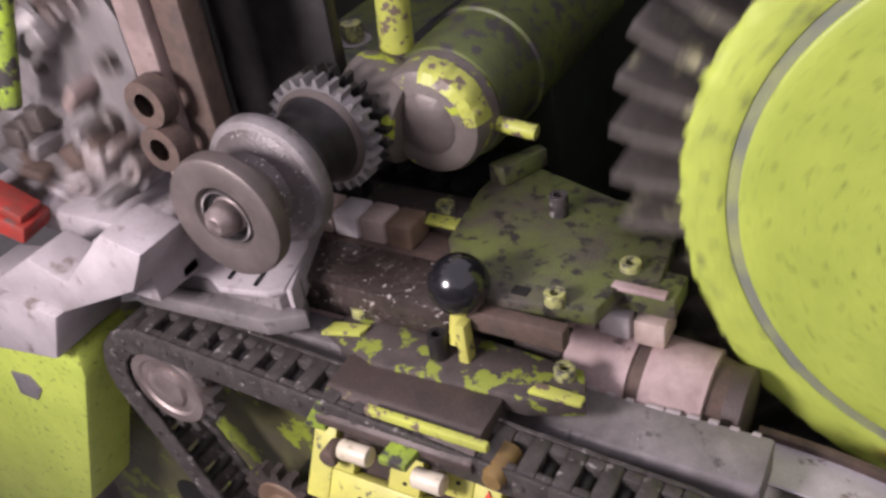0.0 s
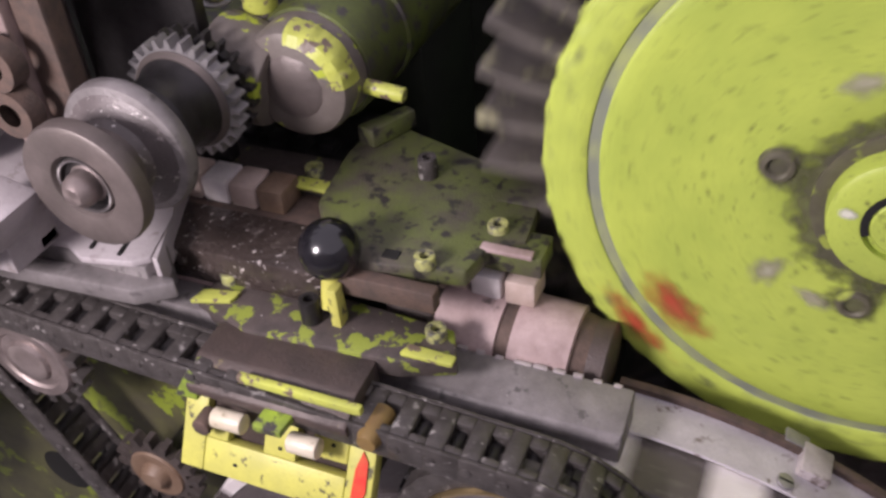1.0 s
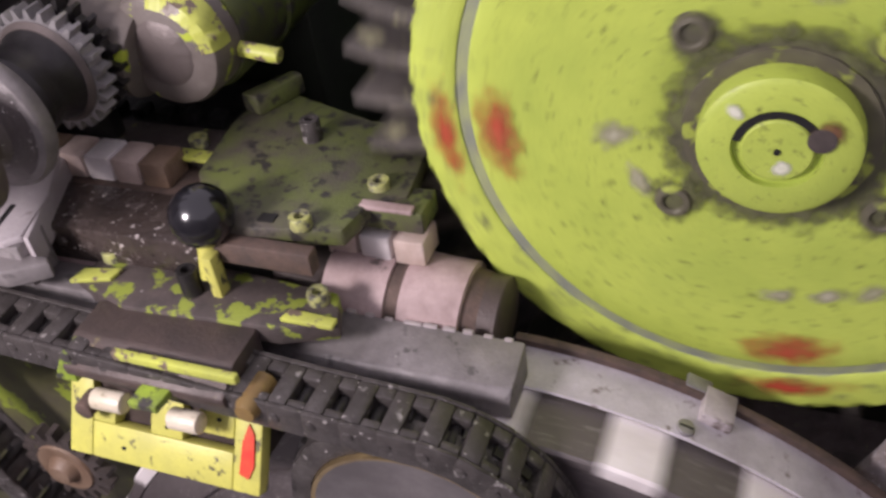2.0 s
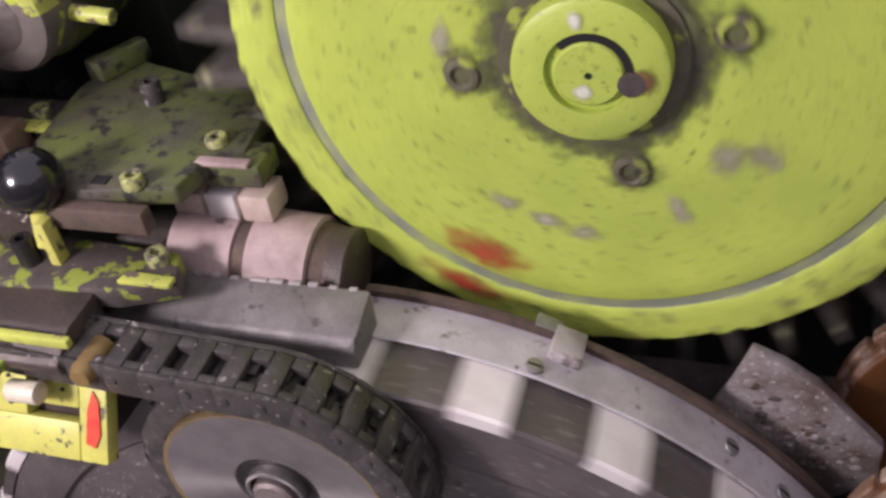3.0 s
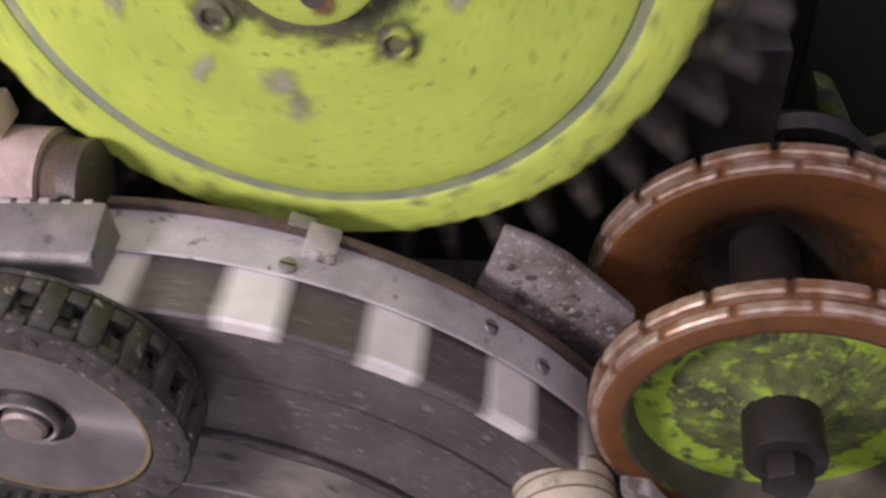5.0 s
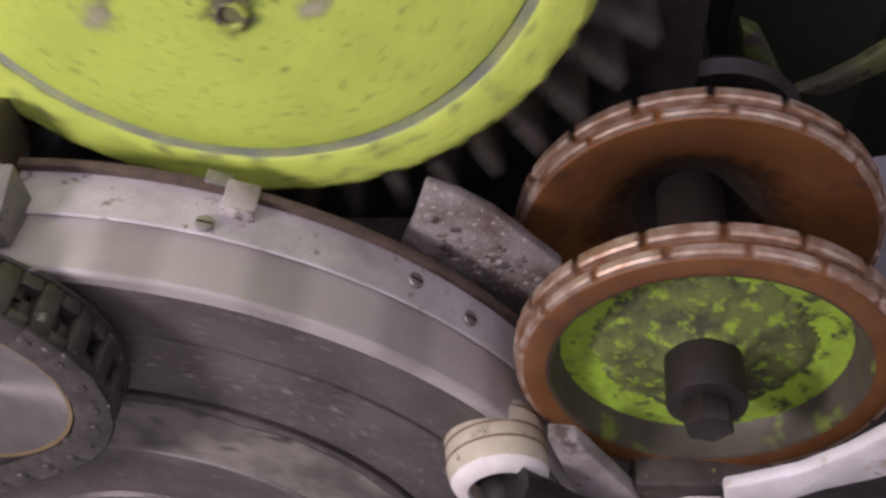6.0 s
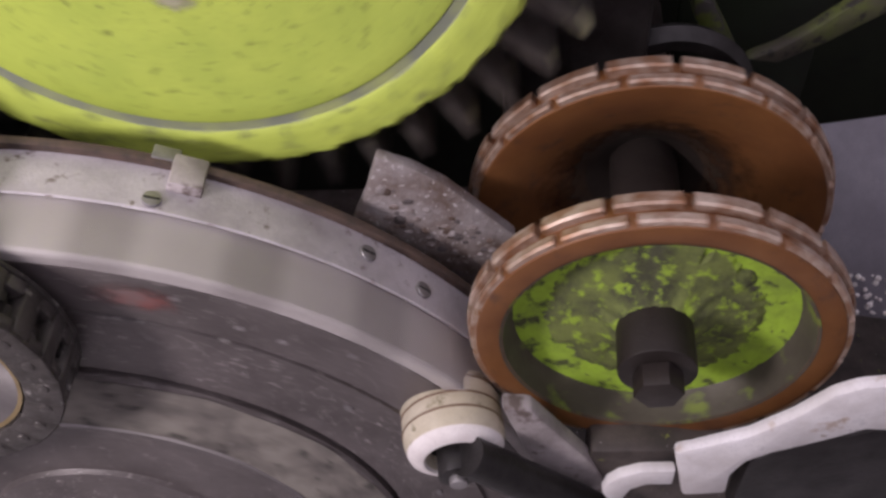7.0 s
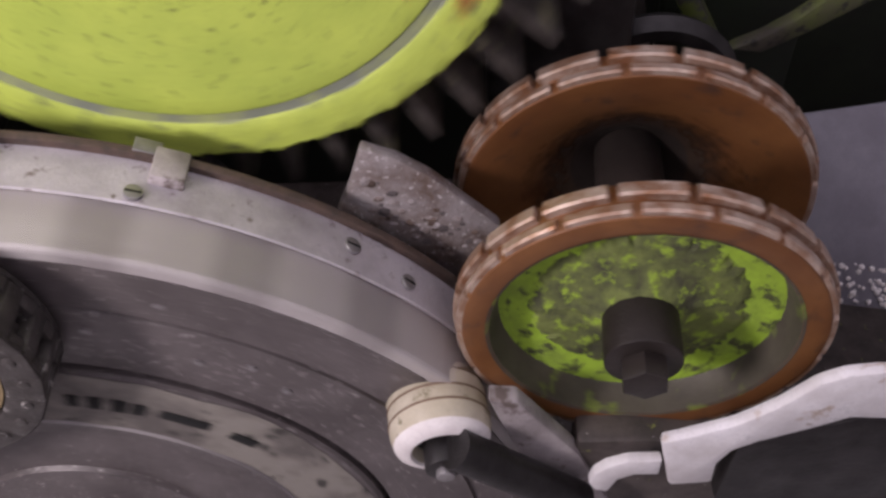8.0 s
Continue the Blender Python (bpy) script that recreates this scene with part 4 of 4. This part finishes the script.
def left_casting():
    ob = thing("gear_casting", pose(0, 0, 0), "grimy dust-grey casting with a post and a worn lime pipe", "casting")
    part("wall", box(B(), -0.42, -0.215, 0.010, 0.03, -0.06, 0.19, 0.004), WEB, ob)
    part("apron", slab(B(), [(-0.36, -0.060), (-0.230, -0.058), (-0.196, -0.030), (-0.205, 0.012), (-0.36, 0.012)], -0.004, 0.012, 0.003), PALEGREY, ob, "dust-covered apron")
    part("post", box(B(), -0.196, -0.178, -0.046, -0.028, 0.02, 0.22, 0.002), DULL, ob, "pinkish worn post")
    part("post_side", box(B(), -0.178, -0.160, -0.040, -0.026, 0.02, 0.22, 0.002), RUST, ob, "brown side of the post")
    for z in (0.070, 0.094):
        part("ring", lathe(B(), [(0.006, -0.060), (0.012, -0.060), (0.0125, -0.05), (0.006, -0.05)], 28, Matrix.Translation((-0.180, 0, z))), RUST, ob, "rusty stub ring")
    # added dark sheet, stands in for the shade between post and gear
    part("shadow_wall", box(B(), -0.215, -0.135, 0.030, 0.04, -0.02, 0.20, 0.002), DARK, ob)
    part("pipe", rod(B(), (-0.262, -0.072, 0.090), (-0.225, -0.066, 0.185), 0.0055, 16), WORN, ob, "worn lime pipe")
    r = thing("red_clamp", pose(-0.305, -0.075, 0.018, 0, 22, 10), "red painted clamp on the casting", "clamp")
    part("body", box(B(), -0.016, 0.020, -0.012, 0.012, -0.006, 0.006, 0.002), RED, r)
    part("lever", box(B(), -0.018, 0.016, -0.010, 0.008, 0.008, 0.014, 0.0015, Matrix.Rotation(0.12, 4, "Y")), RED, r)


def lower_left():
    ob = thing("olive_side_plate", pose(0, 0, 0), "mottled olive side plate behind the chain", "side plate")
    part("plate", upright([(-0.40, -0.42), (-0.12, -0.42), (-0.10, -0.20), (-0.11, -0.085), (-0.30, -0.085), (-0.40, -0.12)], -0.040, -0.022, 0.002), OLIVE2, ob)
    part("hole", lathe(B(), [(0, -0.0408), (0.018, -0.0408), (0.020, -0.0400)], 32, Matrix.Translation((-0.297, 0, -0.265))), BLACK, ob)
    s = thing("small_sprocket", pose(-0.162, -0.070, -0.168), "small grimy sprocket under the gate", "sprocket")
    bm = B()
    toothed(bm, 0.022, 0.029, -0.004, 0.004, 16)
    part("teeth", bm, GRIME, s)
    part("hub", lathe(B(), [(0, -0.012), (0.007, -0.011), (0.0095, -0.007), (0.010, -0.005), (0.018, -0.0055), (0.019, -0.003)], 40), TOFFEE, s, "rusty brown hub")
    part("axle", rod(B(), (0, 0, 0), (0, 0.10, 0), 0.006, 16), DARK, s)


def housing():
    ob = thing("motor_housing", pose(-0.0845, 0, 0.0505), "mottled green cylindrical housing with a bare grey front barrel", "housing")
    part("barrel", lathe(B(), [(0.026, 0.050), (0.0325, 0.051), (0.0340, 0.055), (0.0350, 0.092), (0.0368, 0.093), (0.0368, 0.098), (0.0355, 0.099), (0.0370, 0.22), (0, 0.22)], 72), OLIVE3, ob)
    part("front_barrel", lathe(B(), [(0, 0.028), (0.024, 0.028), (0.0285, 0.030), (0.0305, 0.034), (0.0310, 0.060)], 64), BARE, ob, "bare grey barrel end with yellow paint left on it")
    part("paint_remnant", lathe(B(), [(0.0235, 0.0272), (0.0288, 0.0296), (0.0310, 0.0338), (0.0314, 0.0420), (0.0300, 0.0420)], 40, a0=4, a1=92, wave=lambda a, r, y: 0.03 * noise.noise((9 * a, 200 * r, 300 * y))), FLAKED, ob, "crescent of yellow-green paint left on the barrel")
    part("cap", lathe(B(), [(0, 0.0262), (0.015, 0.0266), (0.018, 0.0285)], 48, wave=lambda a, r, y: 0.06 * noise.noise((4 * math.cos(a), 4 * math.sin(a), 2))), WEB, ob)
    part("neck", rod(B(), (-0.014, 0.040, -0.004), (-0.050, 0.040, 0.004), 0.0265, 40, bevel=0.003), BARE, ob)
    part("post", rod(B(), (-0.0335, 0.062, 0.020), (-0.0265, 0.062, 0.120), 0.0092, 28, bevel=0.001), FLAKED, ob, "post with flaking yellow-green paint")
    part("post_collar", rod(B(), (-0.0340, 0.062, 0.014), (-0.0335, 0.062, 0.024), 0.0112, 28, bevel=0.001), GRIME, ob)
    part("pipe", rod(B(), (0.018, 0.050, -0.005), (0.0515, 0.050, -0.009), 0.0042, 16, bevel=0.0008), FLAKED, ob, "short yellow-green pin")
    part("saddle", box(B(), -0.110, 0.010, 0.050, 0.20, -0.010, 0.012, 0.003), OLIVE3, ob)
    # the gap's shade is put into the foot as a near-black colour
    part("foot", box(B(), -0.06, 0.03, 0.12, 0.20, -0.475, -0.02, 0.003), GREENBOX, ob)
    return ob


# ------------------------------------------------------------------ the right side
def right_side():
    ob = thing("ceramic_roller", pose(0.3035, -0.077, -0.206), "cream ceramic roller streaked with dirt on a steel arm", "roller")
    turn = Matrix.Rotation(radians(8), 4, "Z")
    part("body", lathe(B(), [(0, 0.034), (0.017, 0.034), (0.0225, 0.028), (0.0248, 0.020), (0.0240, 0.0150), (0.0246, 0.0135), (0.0248, 0.002), (0.0232, -0.004), (0.0175, -0.0080), (0.0155, -0.0075), (0.0135, 0.0), (0, 0.0)], 64, turn), CREAM, ob)
    part("bore", lathe(B(), [(0, -0.0005), (0.0136, -0.0005)], 32, turn), BLACK, ob)
    # bright crescent of light on the front edge, put in as a white lip
    part("front_lip", lathe(B(), [(0.0150, -0.0072), (0.0160, -0.0088), (0.0178, -0.0086), (0.0225, -0.0056), (0.0236, -0.0034)], 64, turn), WHITE, ob, "front lip coloured white for the light on it")
    for y, r in ((0.0142, 0.0249), (0.0062, 0.0251), (0.0235, 0.0243)):
        part("dirt_ring", lathe(B(), [(r - 0.0006, y - 0.0009), (r, y - 0.0004), (r, y + 0.0004), (r - 0.0006, y + 0.0009)], 64, turn, wave=lambda a, rr, yy: 0.006 * noise.noise((9 * math.cos(a), 9 * math.sin(a), 400 * yy))), TOFFEE, ob, "brown line of dirt")
    part("pin", rod(B(), (0, 0.0, 0), (0.002, -0.018, 0.0), 0.0095, 20, bevel=0.001), DARK, ob, "dark pin")
    part("pin_tip", rod(B(), (0.002, -0.018, 0.0), (0.0022, -0.022, 0), 0.0045, 14, bevel=0.0006), STEEL, ob)
    a = thing("steel_arm", pose(0, 0, 0), "dusty steel arm carrying the ceramic roller", "arm")
    bm = rod(B(), (0.310, -0.090, -0.194), (0.372, -0.085, -0.262), 0.010, 20)
    part("bar", bm, DARK, a)
    part("web", upright([(0.326, -0.180), (0.340, -0.182), (0.372, -0.235), (0.395, -0.30), (0.36, -0.30)], -0.074, -0.064, 0.002), DUST, a)
    part("web_foot", box(B(), 0.34, 0.42, -0.07, -0.03, -0.44, -0.29, 0.003), GRIME, a)
    w = thing("white_lever", pose(0, 0, 0), "white enamelled curved lever under the brown roller", "lever")
    part("arm", upright([(0.404, -0.190), (0.412, -0.187), (0.435, -0.175), (0.451, -0.159), (0.463, -0.142), (0.473, -0.136), (0.487, -0.134), (0.530, -0.140), (0.536, -0.176), (0.500, -0.172), (0.483, -0.1705), (0.470, -0.179), (0.448, -0.191), (0.438, -0.199), (0.433, -0.212), (0.434, -0.231), (0.413, -0.233)], -0.092, -0.085, 0.0025), GLOSS, w)
    part("boss", upright([(0.374, -0.229), (0.376, -0.220), (0.381, -0.213), (0.391, -0.2075), (0.407, -0.207), (0.407, -0.221), (0.395, -0.221), (0.388, -0.226), (0.384, -0.239), (0.377, -0.236)], -0.092, -0.086, 0.0015), GLOSS, w)
    part("shank", box(B(), 0.37, 0.62, -0.072, -0.05, -0.44, -0.225, 0.003), GRIME, w)
    part("inset", upright([(0.441, -0.206), (0.452, -0.197), (0.472, -0.186), (0.490, -0.179), (0.57, -0.182), (0.57, -0.26), (0.440, -0.26)], -0.088, -0.076, 0.003), DARK, w, "dark insert in the lever's crook")
    p = thing("pale_panel", pose(0.556, 0.08, -0.224, -38, 0, -8), "pale violet-grey sheet panel behind the roller", "panel")
    part("sheet", upright([(-0.072, 0.045), (0.09, 0.080), (0.12, -0.050), (0.03, -0.063), (-0.050, -0.060)], 0.0, 0.004, 0.0006), PALE, p)
    tagged(part("crust", crumbs((-0.02, 0.06), (-0.003, 0.001), (-0.060, -0.036), 150), WHITE, p, "white crust stuck to the panel"), kind="stuff")
    d = thing("dark_green_arm", pose(0, 0, 0), "dark green bracket arm in the shade", "arm")
    part("arm", upright([(0.4360, -0.112), (0.4480, -0.118), (0.4600, -0.139), (0.4700, -0.158), (0.4715, -0.200), (0.4580, -0.200), (0.4590, -0.168), (0.4490, -0.144), (0.4380, -0.126)], 0.145, 0.160, 0.002), OLIVE3, d, "worn green arm")
    part("link", upright([(0.473, -0.158), (0.490, -0.150), (0.506, -0.138), (0.528, -0.118), (0.560, -0.100), (0.575, -0.112), (0.544, -0.128), (0.515, -0.148), (0.492, -0.161)], 0.145, 0.155, 0.002), OLIVE, d, "sooty olive link")
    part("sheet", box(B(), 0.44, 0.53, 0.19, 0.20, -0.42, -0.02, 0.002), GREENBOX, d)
    t = thing("dark_tube", pose(0, 0, 0), "dark curved tube behind the brown roller", "tube")
    part("bend", lathe(B(), [(0.036, 0.10), (0.044, 0.098), (0.048, 0.106), (0.044, 0.114), (0.036, 0.112)], 28, Matrix.Translation((0.42, 0, -0.150)), 20, 170), DARK, t)
    # block coloured near-black in place of the shade in this gap
    part("block", box(B(), 0.33, 0.40, 0.07, 0.12, -0.14, -0.04, 0.003), DARK, t)


def crumbs(xs, ys, zs, count):
    bm = B()
    rng = random.Random(11)
    for _ in range(count):
        s = rng.uniform(0.0007, 0.0021)
        bmesh.ops.create_icosphere(bm, subdivisions=1, radius=s, matrix=Matrix.Translation((rng.uniform(*xs), rng.uniform(*ys), rng.uniform(*zs))))
    return bm


def bolts():
    cap_screw(pose(-0.020, 0.042, 0.0), "tall dark socket screw on the green plate", 0.0052, 0.012, CHAIN)
    for x, y, z in ((0.0065, -0.025, 0.0), (-0.0835, 0.033, -0.006), (0.030, 0.010, -0.002), (-0.1015, -0.034, -0.031), (0.0155, -0.039, -0.031)):
        cap_screw(pose(x, y, z), "yellow-green daubed socket screw", 0.0052, 0.006, SPECK)
    cap_screw(pose(-0.047, -0.047, -0.031), "dark oily socket screw beside the lever", 0.0052, 0.014, DARK)
    hex_bolt(pose(-0.1435, 0.060, 0.0760), "grimy hex bolt standing on the housing", 0.0062, 0.010, SPECK)


top_plate()
side_ledges()
feed_channel()
ball_knob()
front_plate()
gate()
rails()
pink_roller()
spool_seat()
left_housing()
left_casting()
lower_left()
housing()
right_side()
bolts()
rotor = lug_rotor()
arc_guard()
fin_guard()
lime = lime_wheel()
big_drum = drum()
lump_wheel = lump_ring()
hub_disc = drum_hub()
brown = brown_roller()
sprock, idle = sprocket(), idler()
reel = spool()
feed = lumps()
links, chain_length, chain_at = chain_links()


def motions():
    ticks = [k / 10 for k in range(81)]
    walk(lime, [(t, pose(*WHEEL, 0, 11 - 325 * t, 0)) for t in ticks])
    # the drum advances one lump and its holder in a tenth of a second, with a slow drift
    drift = ((0, 8.5), (3.0, 7.9), (4.3, 5.9), (5.2, 6.6), (6.5, 1.4), (8.0, 0.0))
    spots, shifts = zip(*drift)
    walk(big_drum, [(t, pose(*DRUMC, 0, 133.3333 * t - float(np.interp(t, spots, shifts)), 0)) for t in ticks])
    # the ring of lumps runs in surges: every second tenth it whips past, between them it slows
    rows, turned, pitch = [], 0.0, 360 / 27
    pace_at = [3.2 if k % 2 == (1 if k < 58 else 0) else 0.8 for k in range(82)]
    for k in range(81):
        for n, step in ((3 * k - 1, -pace_at[k]), (3 * k, 0.0), (3 * k + 1, pace_at[k])):
            if 0 <= n <= 240:
                t = n / 30
                rows.append((t, pose(*DRUMC, 0, (turned + step) * pitch - float(np.interp(t, spots, shifts)), 0)))
        turned += round(pace_at[k] + pace_at[k + 1] + 1.5)
    walk(lump_wheel, rows)
    walk(hub_disc, [(t, pose(*DRUMC, 0, 228 * t, 0)) for t in ticks])
    walk(brown, [(t, pose(*ROLL, 0, (5 + 10 * 360 / 17) * t, -3.7)) for t in ticks])
    walk(rotor, [(t, pose(*ROTOR, 0, -850 * t, 0)) for t in ticks])
    walk(reel, [(t, pose(*SPOOL, 0, 240 * t, 0)) for t in ticks])
    pace = PITCH * 10
    walk(sprock, [(t, pose(*SPROCKET, 0, math.degrees(pace * t / 0.0665), 0)) for t in ticks])
    walk(idle, [(t, pose(*IDLER, 0, math.degrees(pace * t / 0.0385), 0)) for t in ticks])
    step = chain_length / len(links)
    for n, link in enumerate(links):
        rows = []
        for t in ticks:
            x, z, a = chain_at(n * step + step * 10 * t)
            rows.append((t, pose(x, -0.080, z, 0, 90 - math.degrees(a), 0)))
        walk(link, rows)
    for o, x in feed:
        walk(o, [(0, pose(*x)), (8, pose(x[0] + 0.012, x[1], x[2]))])


motions()
